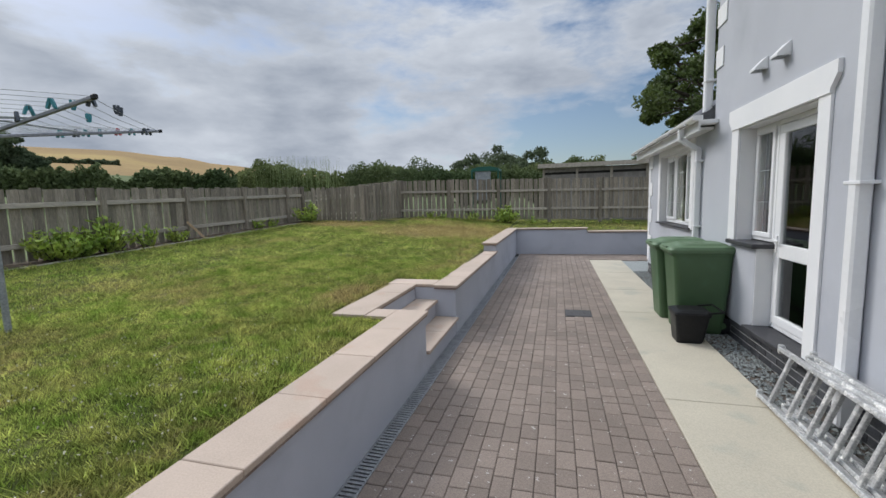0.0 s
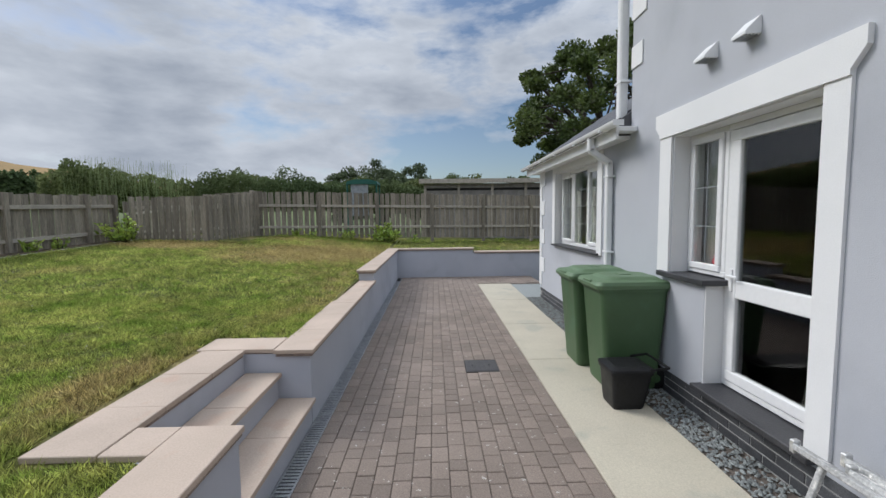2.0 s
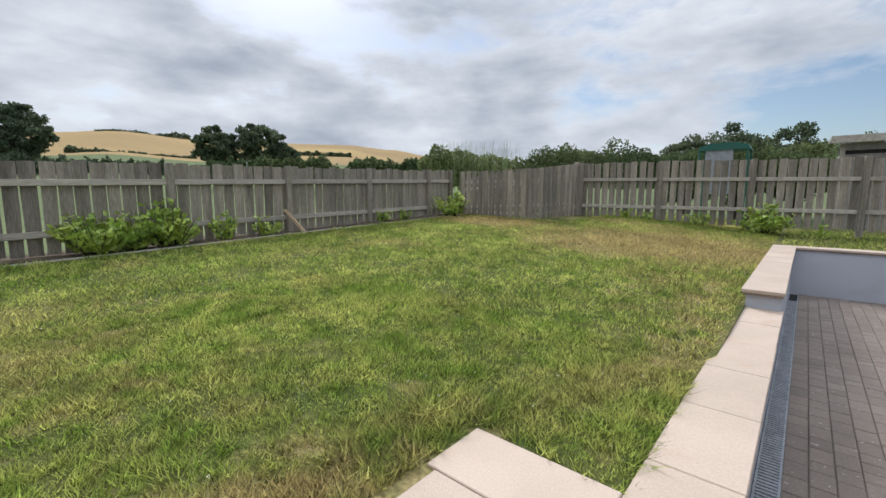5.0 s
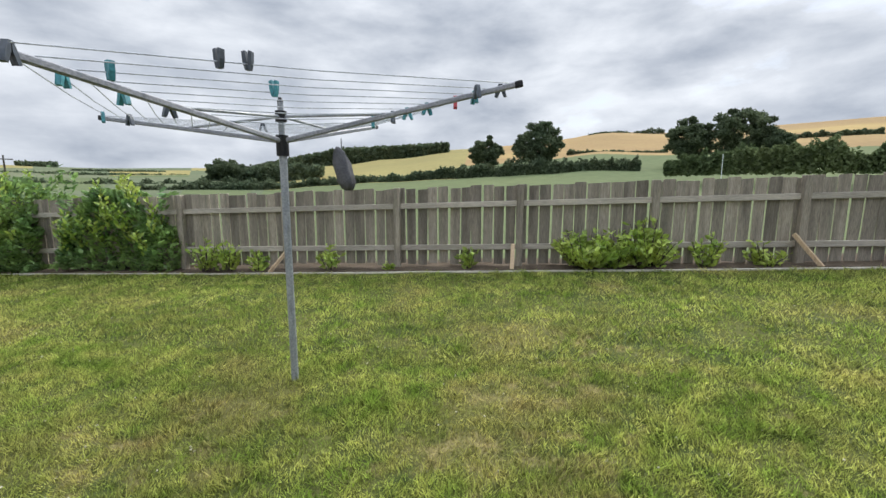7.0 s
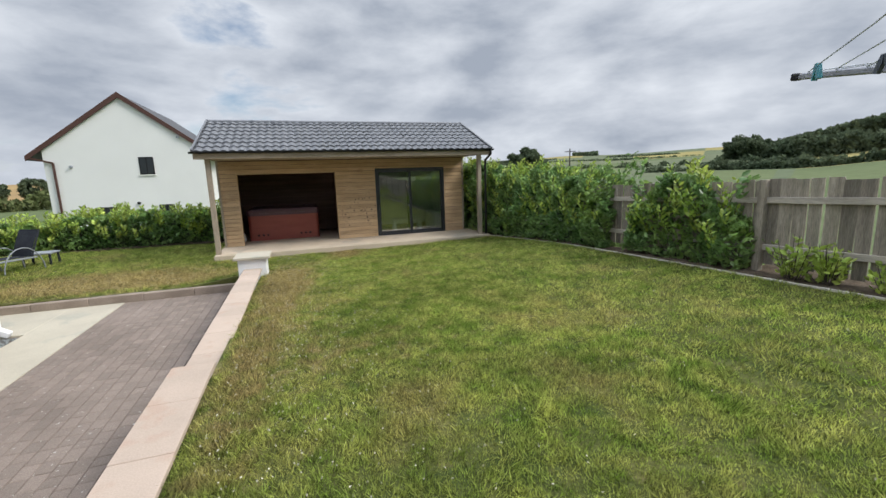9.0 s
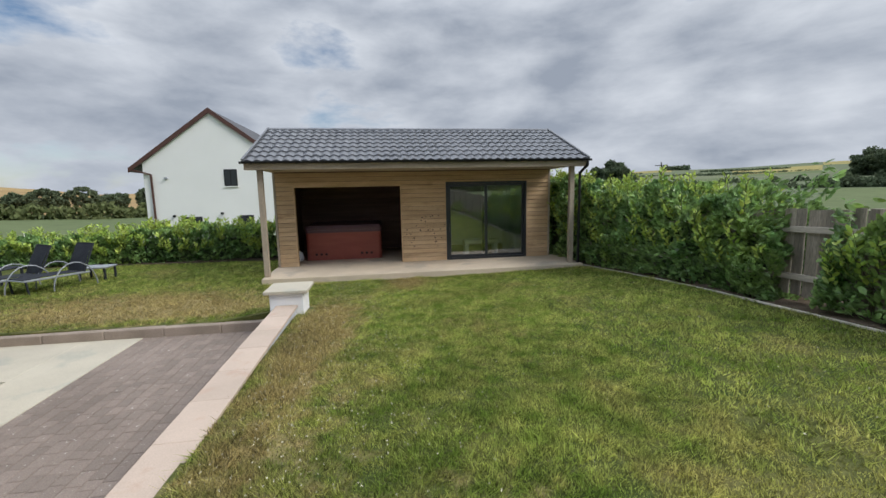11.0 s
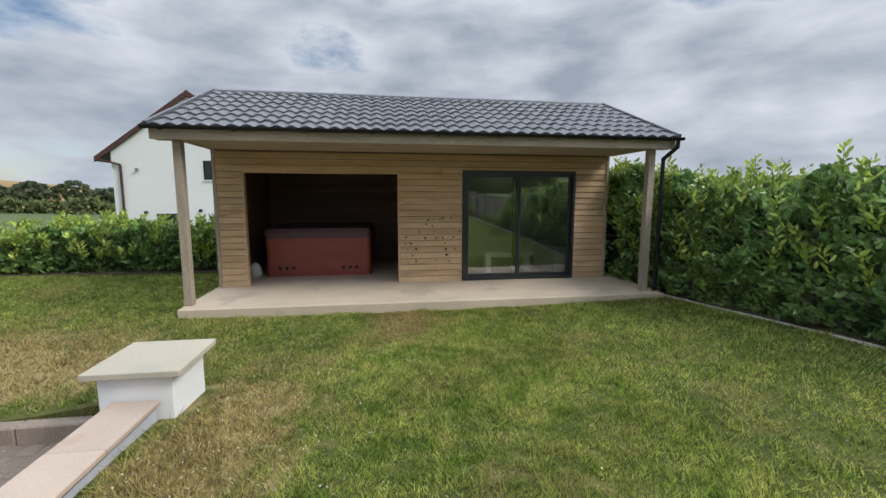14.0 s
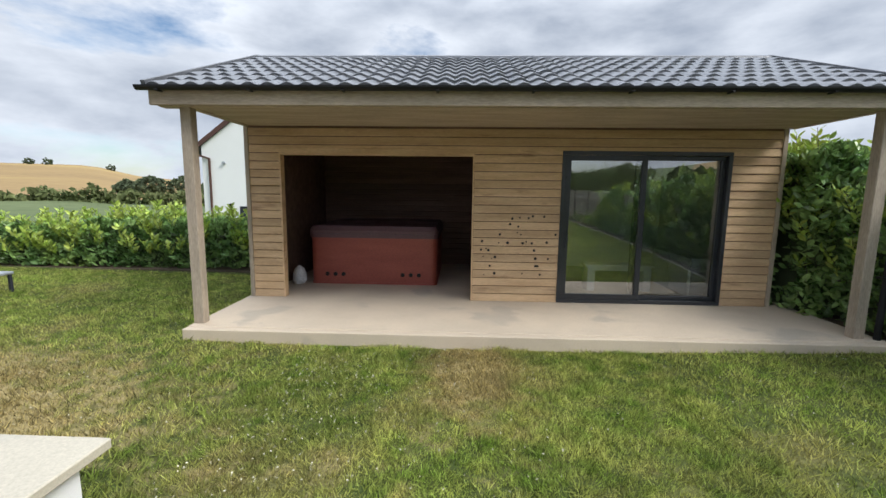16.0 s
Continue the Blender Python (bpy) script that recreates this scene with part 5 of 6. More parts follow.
part("top_cap", tube((PX, PY, 2.66), (PX, PY, 2.69), 0.022, seg=12, r2=0.012), M_black, dryer)
ARM, A0 = 1.60, 84.0
HUB_Z, TIP_Z = 2.40, (2.68, 2.71, 2.62, 2.55)


def on_arm(k, s):
    a = radians(A0 + 90 * k)
    return Vector((PX + ARM * s * math.cos(a), PY + ARM * s * math.sin(a), HUB_Z + (TIP_Z[k % 4] - HUB_Z) * s))


for k in range(4):
    arm = part("arm", bar(on_arm(k, 0.02), on_arm(k, 1.0), 0.026, 0.032, bevel=0.006), M_arm, dryer)
    part("end_cap", bar(on_arm(k, 0.985), on_arm(k, 1.015), 0.031, 0.038, bevel=0.006), M_black, arm)
    part("strut", tube((PX, PY, 2.565), on_arm(k, 0.52), 0.010, seg=8), M_pole, dryer)
for j in range(9):
    s = 0.30 + 0.083 * j
    for k in range(4):
        lb = bmesh.new()
        a, b = on_arm(k, s) + Vector((0, 0, 0.02)), on_arm(k + 1, s) + Vector((0, 0, 0.02))
        mid = (a + b) / 2 - Vector((0, 0, 0.015))
        tube(a, mid, 0.0028, lb, seg=5)
        tube(mid, b, 0.0028, lb, seg=5)
        part("line", lb, M_line, dryer)


def peg(p, mat, label, up=False):
    g = thing("clothes_peg", label, "peg", p, "pegs on the clothes line")
    x, y, z = p
    turn = random.uniform(0, 180)
    h = 1 if up else -1
    for s in (-1, 1):
        o, lo = (0.010, -0.03) if up else (0.024, 0.012)
        mid = lo + h * 0.035
        b = prism([(s * 0.001, lo), (s * 0.011, lo), (s * (0.016 + o * 0.4), mid), (s * (o + 0.012), lo + h * 0.074), (s * (o - 0.003), lo + h * 0.078), (s * 0.003, mid)], "y", -0.011, 0.011)
        bmesh.ops.transform(b, matrix=pose(x, y, z, 0, 0, turn), verts=b.verts)
        part("jaw", b, mat, g)


for k, s, u, mat, up in ((0, 0.96, 0.03, M_navy, False), (0, 0.88, 0.06, M_teal, False), (0, 0.82, 0.09, M_red, False), (0, 0.70, 0.10, M_teal, False), (0, 0.62, 0.12, M_teal, False),
                         (0, 0.55, 0.12, M_navy, False), (0, 0.46, 0.14, M_teal, False), (3, 0.96, 0.02, M_navy, False), (3, 0.9, 0.95, M_navy, False), (2, 0.85, 0.93, M_teal, False),
                         (2, 0.7, 0.9, M_teal, False), (2, 0.55, 0.9, M_navy, False), (3, 0.80, 0.06, M_teal, True), (3, 0.96, 0.31, M_navy, True), (3, 0.96, 0.36, M_navy, True),
                         (3, 0.72, 0.4, M_teal, True), (2, 0.96, 0.1, M_teal, False), (2, 0.8, 0.15, M_navy, False), (1, 0.8, 0.5, M_navy, False)):
    a, b = on_arm(k, s), on_arm(k + 1, s)
    q = a + (b - a) * u + Vector((0, 0, 0.016))
    peg(tuple(q), mat, {M_navy: "dark plastic clothes peg clipped to the line", M_teal: "teal plastic clothes peg clipped to the line", M_red: "red plastic clothes peg clipped to the line"}[mat], up)
bag = thing("peg_bag", "limp grey cloth peg bag hanging from the line", "bag", (-5.28, 2.70, 2.1))
rings = []
for z, rx, ry in ((2.06, 0.03, 0.025), (2.08, 0.06, 0.05), (2.13, 0.078, 0.068), (2.20, 0.07, 0.068), (2.27, 0.055, 0.066), (2.32, 0.04, 0.055), (2.37, 0.03, 0.05), (2.41, 0.012, 0.012)):
    rings.append([(-5.28 + rx * (1 + 0.5 * noise.noise((i * 0.9, z * 9, 1))) * math.cos(i * math.pi / 11), 2.71 + 0.25 * (2.27 - z) + ry * (1 + 0.45 * noise.noise((i * 0.9, z * 9, 4))) * math.sin(i * math.pi / 11), z) for i in range(22)])
part("cloth", loft(rings), M_bag, bag, smooth=True)
part("hook", tube((-5.28, 2.71, 2.38), (-5.28, 2.71, 2.475), 0.004, seg=6), M_black, bag)

# ---- sun loungers ----


def lounger(x, y, turn, label):
    """A sling bed with a raised back; its foot points along its own +x."""
    m = pose(x, y, 0.19, 0, 0, turn)
    c = thing("sun_lounger", label, "sun lounger", (x, y, 0.19), "sun loungers on the side lawn")

    def add(name, b, mat):
        bmesh.ops.transform(b, matrix=m, verts=b.verts)
        part(name, b, mat, c)

    for yy in (-0.29, 0.29):
        add("side_rail", bar((-0.12, yy, 0.33), (1.12, yy, 0.33), 0.03, 0.045, bevel=0.008), M_pole)
        add("back_rail", bar((0.0, yy, 0.34), (-0.27, yy, 0.98), 0.025, 0.035, bevel=0.006), M_fabric)
        add("foot_leg", bar((1.06, yy, 0.0), (1.09, yy, 0.32), 0.03, 0.04, up=(0, 1, 0), bevel=0.006), M_fabric)
        arc = bmesh.new()
        ring = [(0.20 + 0.44 * math.cos(a * math.pi / 10), yy * 1.1, 0.0 + 0.60 * math.sin(a * math.pi / 10)) for a in range(11)]
        for p, q in zip(ring, ring[1:]):
            tube(p, q, 0.014, arc, seg=8)
        add("arm_hoop", arc, M_pole)
    for xx in (-0.27, 1.12):
        z = 0.98 if xx < 0 else 0.33
        add("cross_rail", tube((xx, -0.29, z), (xx, 0.29, z), 0.015), M_pole if xx > 0 else M_fabric)
    for name, p, q in (("seat_sling", (0.0, 0, 0.35), (1.10, 0, 0.35)), ("back_sling", (0.0, 0, 0.36), (-0.265, 0, 0.97))):
        p, q = Vector(p), Vector(q)
        rows = []
        nrm = (q - p).cross(Vector((0, 1, 0))).normalized()
        for i in range(9):
            o = p.lerp(q, i / 8) + nrm * 0.025 * math.sin(math.pi * i / 8) * (1 if name == "seat_sling" else -1)
            rows.append([(o.x + nrm.x * t, yy, o.z + nrm.z * t) for yy, t in ((-0.275, -0.006), (0.275, -0.006), (0.275, 0.006), (-0.275, 0.006))])
        add(name, loft(rows), M_fabric)


lounger(4.3, -10.45, 62, "dark grey mesh sun lounger with its back raised")
lounger(5.05, -10.25, 58, "dark grey mesh sun lounger beside its pair")
stool = thing("low_table", "low grey-topped garden table behind the loungers", "table", (4.3, -11.1, 0.19))
part("tabletop", box(3.92, 4.56, -11.35, -10.85, 0.50, 0.54, 0.008), M_pole, stool)
for x in (3.96, 4.52):
    for y in (-11.31, -10.89):
        part("leg", box(x - 0.022, x + 0.022, y - 0.022, y + 0.022, 0.17, 0.50, 0.004), M_fabric, stool)
tbl = thing("garden_table", "low dark slatted garden table by the loungers", "table", (6.2, -10.8, 0.19))
for k in range(6):
    part("slat", box(5.85, 6.55, -11.15 + 0.12 * k, -11.05 + 0.12 * k, 0.60, 0.625, 0.003), M_fabric, tbl)
for x in (5.9, 6.5):
    for y in (-11.1, -10.5):
        part("leg", box(x - 0.02, x + 0.02, y - 0.02, y + 0.02, 0.17, 0.60), M_fabric, tbl)

# ---- hedges and plants ----


def bulge(p, s=1.6):
    return noise.noise(Vector(p) * s) * 0.6 + noise.noise(Vector(p) * s * 2.7) * 0.4


def hedge(name, label, x0, x1, y0, y1, base, top, n, leaf=0.14, mat=None, lumps=0.36):
    """A dense leafy body: a dark inner mass, and leaves all over its uneven skin."""
    h = thing(name, label, "hedge", ((x0 + x1) / 2, (y0 + y1) / 2, base((x0 + x1) / 2, (y0 + y1) / 2)))
    pts, outs = np.empty((n, 3)), np.empty((n, 3))
    for i in range(n):
        u, v, k = random.random(), random.random(), random.random()
        lx, ly = x1 - x0, y1 - y0
        x, y = x0 + lx * u, y0 + ly * v
        zt, zb = top(x, y), base(x, y)
        if k < 0.30:
            p, o = (x, y, zt), (0.3 * (u - 0.5), 0.3 * (v - 0.5), 1.0)
        else:
            z = zb + 0.05 + (zt - zb) * random.random()
            arc = 0.25 * max(0.0, (z - zb) / (zt - zb) - 0.6)
            if random.random() < lx / (lx + ly):
                s = random.random() < 0.5
                p, o = (x, (y0 + arc) if s else (y1 - arc), z), (0, -1 if s else 1, 0.55)
            else:
                s = random.random() < 0.5
                p, o = ((x0 + arc) if s else (x1 - arc), y, z), (-1 if s else 1, 0, 0.55)
        d = lumps * bulge(p) - 0.12 * random.random() ** 2
        pts[i] = [p[a] + o[a] * d for a in range(3)]
        outs[i] = o
    leaf_mesh("leaves", pts, leaf, mat or M_leaf, h, outward=outs * 1.1, long=2.1, spread=0.65, rounder=True)["kind"] = "stuff"
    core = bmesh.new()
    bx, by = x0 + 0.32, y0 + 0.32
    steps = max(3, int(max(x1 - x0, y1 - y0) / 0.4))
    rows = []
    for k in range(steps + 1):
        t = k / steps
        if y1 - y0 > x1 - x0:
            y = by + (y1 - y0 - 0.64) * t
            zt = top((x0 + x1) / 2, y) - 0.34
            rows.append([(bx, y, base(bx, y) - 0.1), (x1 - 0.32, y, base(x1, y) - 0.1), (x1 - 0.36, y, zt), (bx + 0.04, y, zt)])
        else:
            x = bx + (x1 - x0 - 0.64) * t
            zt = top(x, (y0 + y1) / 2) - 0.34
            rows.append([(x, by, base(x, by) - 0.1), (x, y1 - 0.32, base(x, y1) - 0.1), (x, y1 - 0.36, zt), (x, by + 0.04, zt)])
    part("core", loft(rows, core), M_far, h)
    shoots = bmesh.new()
    sp, so = [], []
    long_way = y1 - y0 > x1 - x0
    for k in range(int(max(x1 - x0, y1 - y0) * 34)):
        x, y = random.uniform(x0 + 0.1, x1 - 0.1), random.uniform(y0 + 0.1, y1 - 0.1)
        z, push = top(x, y) - 0.05, (0.0, 0.0)
        L = random.uniform(0.14, 0.46)
        if random.random() < 0.6:
            s = random.random() < 0.5
            z = base(x, y) + (z - base(x, y)) * random.uniform(0.3, 0.95)
            if long_way:
                x, push = (x0, (-0.25, 0)) if s else (x1, (0.25, 0))
            else:
                y, push = (y0, (0, -0.25)) if s else (y1, (0, 0.25))
        swell = 0.3 * bulge((x, y, z))
        x, y = x + push[0] * swell * 3, y + push[1] * swell * 3
        tip = Vector((x + push[0] * L * 2 + random.uniform(-0.08, 0.08), y + push[1] * L * 2 + random.uniform(-0.08, 0.08), z + L))
        tube((x - push[0] * 0.6, y - push[1] * 0.6, z - 0.15), tip, 0.006, shoots, seg=4, r2=0.003)
        for j in range(int(L * 42)):
            f = (j + 1) / (L * 42)
            a = j * 2.4
            sp.append(Vector((x, y, z)).lerp(tip, f) + Vector((0.05 * math.cos(a), 0.05 * math.sin(a), 0.02)))
            so.append((math.cos(a), math.sin(a), 1.0))
    part("stem", shoots, M_bark, h)["kind"] = "stuff"
    leaf_mesh("young_foliage", np.array([tuple(p) for p in sp]), leaf * 0.9, M_leafy, h, outward=np.array(so) * 1.5, long=2.2, spread=0.4, rounder=True)["kind"] = "stuff"
    return h


bed_z = lambda x, y: lawn_z(-8.1, y)
hedge("hedge", "dense glossy green laurel hedge beside the garden room", -9.35, -8.2, -12.9, -4.55, bed_z,
      lambda x, y: 2.10 - 0.05 * (y + 6) + 0.12 * noise.noise((y * 0.9, 0, 1)) - 0.42 * math.sin(y * 2.3 + 0.6) ** 4 - 0.85 * smoothstep((y + 5.0) / 0.6), 36000, leaf=0.12, lumps=0.5)
hedge("hedge", "lower laurel hedge with bright upright shoots by the fence", -8.95, -8.3, -3.9, -1.75, bed_z,
      lambda x, y: 1.42 + 0.62 * math.exp(-((y + 2.85) / 0.5) ** 2) - 0.25 * smoothstep((-3.4 - y) / 0.5) - 0.15 * smoothstep((y + 1.8) / 0.4) + 0.1 * noise.noise((y * 2.2, 0, 4)), 7000, leaf=0.12, lumps=0.3)
hedge("hedge", "waist-high laurel hedge behind the side lawn", -0.1, 12.0, -14.75, -13.55, lambda x, y: 0.2,
      lambda x, y: 1.20 + 0.2 * noise.noise((x * 0.8, 2, 1)) - 0.25 * smoothstep((x - 3) / 5), 20000, leaf=0.145)
hedge("hedge", "overgrown laurel behind the porch corner", -8.6, -7.85, -12.2, -10.6, lambda x, y: 0.25, lambda x, y: 2.45 + 0.1 * noise.noise((x, y, 4)), 3200)


def shrub(name, label, x, y, h, w, n, mat, group="", leaf=0.10):
    z = lawn_z(max(x, -8.1) if x < -8 else x, y)
    s = thing(name, label, "shrub", (x, y, z), group)
    stems, pts, outs = bmesh.new(), [], []
    count = max(3, int(n / 14))
    for k in range(count):
        a, rr = random.uniform(0, 2 * math.pi), math.sqrt(random.random()) * w / 2
        tip = Vector((x + rr * math.cos(a), y + rr * math.sin(a) * 1.1, z + h * random.uniform(0.45, 1.0) * (1 - 0.35 * (rr / (w / 2)) ** 2)))
        root = Vector((x + 0.25 * rr * math.cos(a), y + 0.25 * rr * math.sin(a), z - 0.03))
        tube(root, tip, 0.007, stems, seg=4, r2=0.003)
        for j in range(14):
            f = random.uniform(0.25, 1.03)
            b = random.uniform(0, 2 * math.pi)
            pts.append(root.lerp(tip, f) + Vector((0.06 * math.cos(b), 0.06 * math.sin(b), 0)))
            outs.append((math.cos(b), math.sin(b), 0.7))
    part("stem", stems, M_bark, s)
    leaf_mesh("leaves", np.array([tuple(p) for p in pts]), leaf, mat, s, outward=np.array(outs), long=2.2, spread=0.4, rounder=True)["kind"] = "stuff"


for x, y, h, w, n in ((-8.36, 7.6, 0.42, 0.5, 170), (-8.36, 6.85, 0.55, 0.45, 190), (-8.34, 3.45, 0.48, 0.28, 110), (-8.34, 1.2, 0.45, 0.4, 130), (-8.32, -0.05, 0.45, 0.36, 150), (-8.32, -0.62, 0.58, 0.5, 220),
                      (-8.34, 2.2, 0.20, 0.3, 40), (-8.34, 10.3, 0.32, 0.5, 90), (-8.36, 10.95, 0.30, 0.4, 70), (-8.3, -1.0, 0.7, 0.5, 220)):
    shrub("young_laurel", "small young laurel with pale yellow-green leaves", x, y, h, w, n, M_leafy, "young shrubs in the bed", 0.095)
shrub("laurel_bush", "bushy bright green laurel in front of the fence", -8.34, 5.2, 0.66, 0.85, 620, M_leafy, leaf=0.11)
shrub("laurel_bush", "bushy bright green laurel in front of the fence", -8.34, 6.05, 0.78, 0.85, 700, M_leafy, leaf=0.11)
shrub("laurel_bush", "bushy dark and bright green laurel in front of the fence", -8.36, 5.62, 0.62, 0.7, 480, M_leafy, leaf=0.11)
shrub("laurel_bush", "bright green laurel in the fence corner", -8.0, 12.35, 0.75, 0.9, 560, M_leafy, leaf=0.11)
shrub("laurel_bush", "round bright green shrub by the end fence", -1.75, 15.6, 0.72, 1.1, 620, M_leafy, leaf=0.12)
for x, y, h, w, n in ((-4.6, 15.15, 0.35, 0.35, 60), (-2.95, 15.45, 0.42, 0.5, 90), (-0.7, 15.9, 0.3, 0.5, 60), (2.2, 16.5, 0.3, 0.4, 60), (-4.1, 15.2, 0.25, 0.3, 40)):
    shrub("young_laurel", "small young shrub along the end fence", x, y, h, w, n, M_leafy, "young shrubs by the end fence", 0.10)

# ---- trees ----


def tree(name, label, x, y, z, height, spread, clumps, per, leaf, mat, bare=0.30, trunk_r=None, flat=0.8, limbs=7, group="", full=1.0, shell=(0.55, 0.98), stout=1.0):
    """A tapered trunk, limbs, and a crown of leaf clumps with gaps between them."""
    t = thing(name, label, "tree", (x, y, z), group)
    tr = trunk_r or height * 0.035
    fork = z + height * (bare + 0.08)
    part("trunk", tube((x, y, z - 0.3), (x + 0.03 * height * random.uniform(-1, 1), y, fork), tr, seg=10, r2=tr * 0.62), M_bark, t)
    cz = z + height * (bare + (1 - bare) / 2)
    rz = height * (1 - bare) / 2
    tips, pts, outs = [], [], []
    for k in range(clumps):
        a, c = 2.399963 * k, 1 - 2 * (k + 0.5) / clumps
        s = math.sqrt(1 - c * c)
        m = random.uniform(*shell) * (1 + 0.2 * noise.noise((math.cos(a) * s * 2 + x, math.sin(a) * s * 2, c * 2)))
        tips.append(Vector((x + spread * m * s * math.cos(a), y + spread * m * s * math.sin(a), cz + rz * m * c * (flat if c < 0 else 1))))
    for q in tips:
        cr = full * spread * random.uniform(0.14, 0.26)
        d = rng.normal(size=(per, 3))
        d /= np.linalg.norm(d, axis=1)[:, None]
        rad = cr * rng.uniform(0.35, 1.0, per)[:, None]
        pts.append(np.array(q) + d * rad * np.array((1, 1, 0.62)))
        outs.append(d + np.array((0, 0, 0.3)))
    for k in range(limbs):
        q = tips[(k * 7 + 3) % len(tips)]
        mid = Vector((x, y, fork)).lerp(q, 0.5) + Vector((0, 0, 0.06 * height))
        lb = bmesh.new()
        tube((x, y, fork - 0.08 * height), mid, tr * 0.40 * stout, lb, seg=7, r2=tr * 0.26 * stout)
        tube(mid, q, tr * 0.26 * stout, lb, seg=6, r2=tr * 0.08)
        for j in range(3):
            e = tips[(k * 7 + 3 + 5 * (j + 1)) % len(tips)]
            if (e - q).length < spread * 1.1:
                tube(mid.lerp(q, 0.3 * j), e, tr * 0.14 * stout, lb, seg=5, r2=tr * 0.05)
        part("limb", lb, M_bark, t)
    leaf_mesh("crown", np.concatenate(pts), leaf, mat, t, outward=np.concatenate(outs), long=1.7, spread=0.8)
    return t


tree("oak_tree", "large spreading oak with dark green leaves behind the house", 10.6, 27.0, 0.5, 11.8, 6.2, 74, 620, 0.24, M_oak, bare=0.22, trunk_r=0.5, limbs=26, full=0.74, shell=(0.74, 1.0), stout=1.35)


def away(az, r, ox=-2.0, oy=4.0):
    x, y = ox + r * math.cos(radians(az)), oy + r * math.sin(radians(az))
    rr, aa = math.hypot(x + 3, y), math.degrees(math.atan2(y, x + 3))
    return x, y, land_z(rr, aa)


for az, r, el, half in ((-177.0, 104, 6.7, 2.3), (176.3, 104, 8.4, 3.4), (158.8, 106, 7.9, 2.7), (153.9, 108, 8.6, 3.6), (150.6, 104, 5.9, 1.6), (-120, 62, 3.2, 2.6), (-144.2, 150, 3.2, 2.4)):
    x, y, z = away(az, r)
    hgt = 2.08 + math.tan(radians(el)) * r - z
    tree("field_tree", "dark rounded field tree on the hillside", x, y, z, hgt, math.tan(radians(half)) * r * 0.92, 64, 230, 0.6, M_far, bare=0.04, limbs=7, group="trees in the fields", full=1.15)
for az, r, el, half in ((97.0, 46, 7.8, 4.2), (92.5, 47, 7.0, 3.5), (88.0, 44, 5.6, 3.0), (79, 40, 5.4, 3.2), (101.5, 45, 6.4, 3.4)):
    x, y, z = away(az, r, 0, 0)
    tree("garden_tree", "dark bushy tree behind the end fence", x, y, z, 1.9 + math.tan(radians(el)) * r - z, math.tan(radians(half)) * r, 70, 260, 0.24, M_far if az > 91 else M_hedgerow, bare=0.0, limbs=5, group="trees behind the end fence", full=1.5, shell=(0.35, 0.86))
for az, r, el, half in ((-54.6, 85, 1.5, 1.6), (-57.5, 95, 1.5, 1.7), (-60.2, 90, 0.9, 1.6), (-52.5, 88, 0.9, 1.4), (-63.5, 80, 1.6, 2.0), (-66.5, 80, 1.2, 2.0)):
    x, y, z = away(az, r, -3.0, -2.0)
    tree("field_tree", "dark green tree beyond the side hedge", x, y, z, 2.0 + math.tan(radians(el)) * r - z, math.tan(radians(half)) * r, 36, 90, 0.55, M_far, bare=0.0, limbs=4, group="trees beyond the hedge")
for az, el in ((-43.6, 2.75), (-44.9, 2.8), (-49.8, 2.9)):
    x, y, z = away(az, 300, -3.0, -5.0)
    tree("skyline_tree", "small tree on the field skyline", x, y, z - 1.0, 4.6, 2.4, 22, 40, 0.7, M_far, bare=0.08, limbs=4, group="trees on the skyline")


def strip(name, label, az0, az1, r0, r1, low_el, top_el, n, leaf, mat, ragged=0.35, deep=2.0, ox=-2.0, oy=4.0, eye=2.08):
    """A far hedge or wood edge: foliage between two bearings, with an uneven top."""
    pts = np.empty((n, 3))
    for i in range(n):
        f = random.random()
        az = az0 + (az1 - az0) * f
        r = r0 + (r1 - r0) * f + random.uniform(0, deep)
        x, y = ox + r * math.cos(radians(az)), oy + r * math.sin(radians(az))
        top = eye + math.tan(radians(top_el(f))) * r
        low = eye + math.tan(radians(low_el(f))) * r
        hgt = (top - low)
        crest = hgt * (1 - ragged * (0.5 + 0.8 * noise.noise((x * 0.35, y * 0.35, 0)) + 0.5 * noise.noise((x * 1.3, y * 1.3, 2))))
        pts[i] = (x, y, low + crest * random.random() ** 0.7)
    h = leaf_mesh(name, pts, leaf, mat, None, label, outward=np.tile((0, 0, 0.5), (n, 1)), long=1.6)
    return tagged(h, label, "hedge", kind="stuff")




def course(az0, az1, *points):
    """Heights along a strip, from (bearing, elevation) pairs in rising order of bearing."""
    return lambda f: float(np.interp(az0 + (az1 - az0) * f, [p[0] for p in points], [p[1] for p in points]))


strip("far_hedge", "dark field hedgerow climbing the hillside", 126, 161.2, 58, 66, lambda f: 1.4, course(126, 161.2, (126, 4.2), (133, 4.7), (143, 5.4), (151, 5.3), (159, 4.7), (161.2, 3.4)), 24000, 0.5, M_hedgerow, ragged=0.6)
strip("far_hedge", "dark field hedgerow across the valley side", 163.8, 226, 94, 97, course(163.8, 226, (163, 1.2), (185, 0.6), (195, -0.2), (226, -1.5)),
      course(163.8, 226, (163.8, 3.9), (176, 4.0), (185.5, 3.3), (195, 1.9), (201, 2.0), (208, 1.1), (218, 0.8), (226, 0.6)), 21000, 0.75, M_far, ragged=0.4)
strip("far_hedge", "dark hedgerow below the far fields", 208, 245, 120, 130, lambda f: -1.5, lambda f: 1.2 - 0.2 * f, 7000, 1.0, M_far, ragged=0.3)
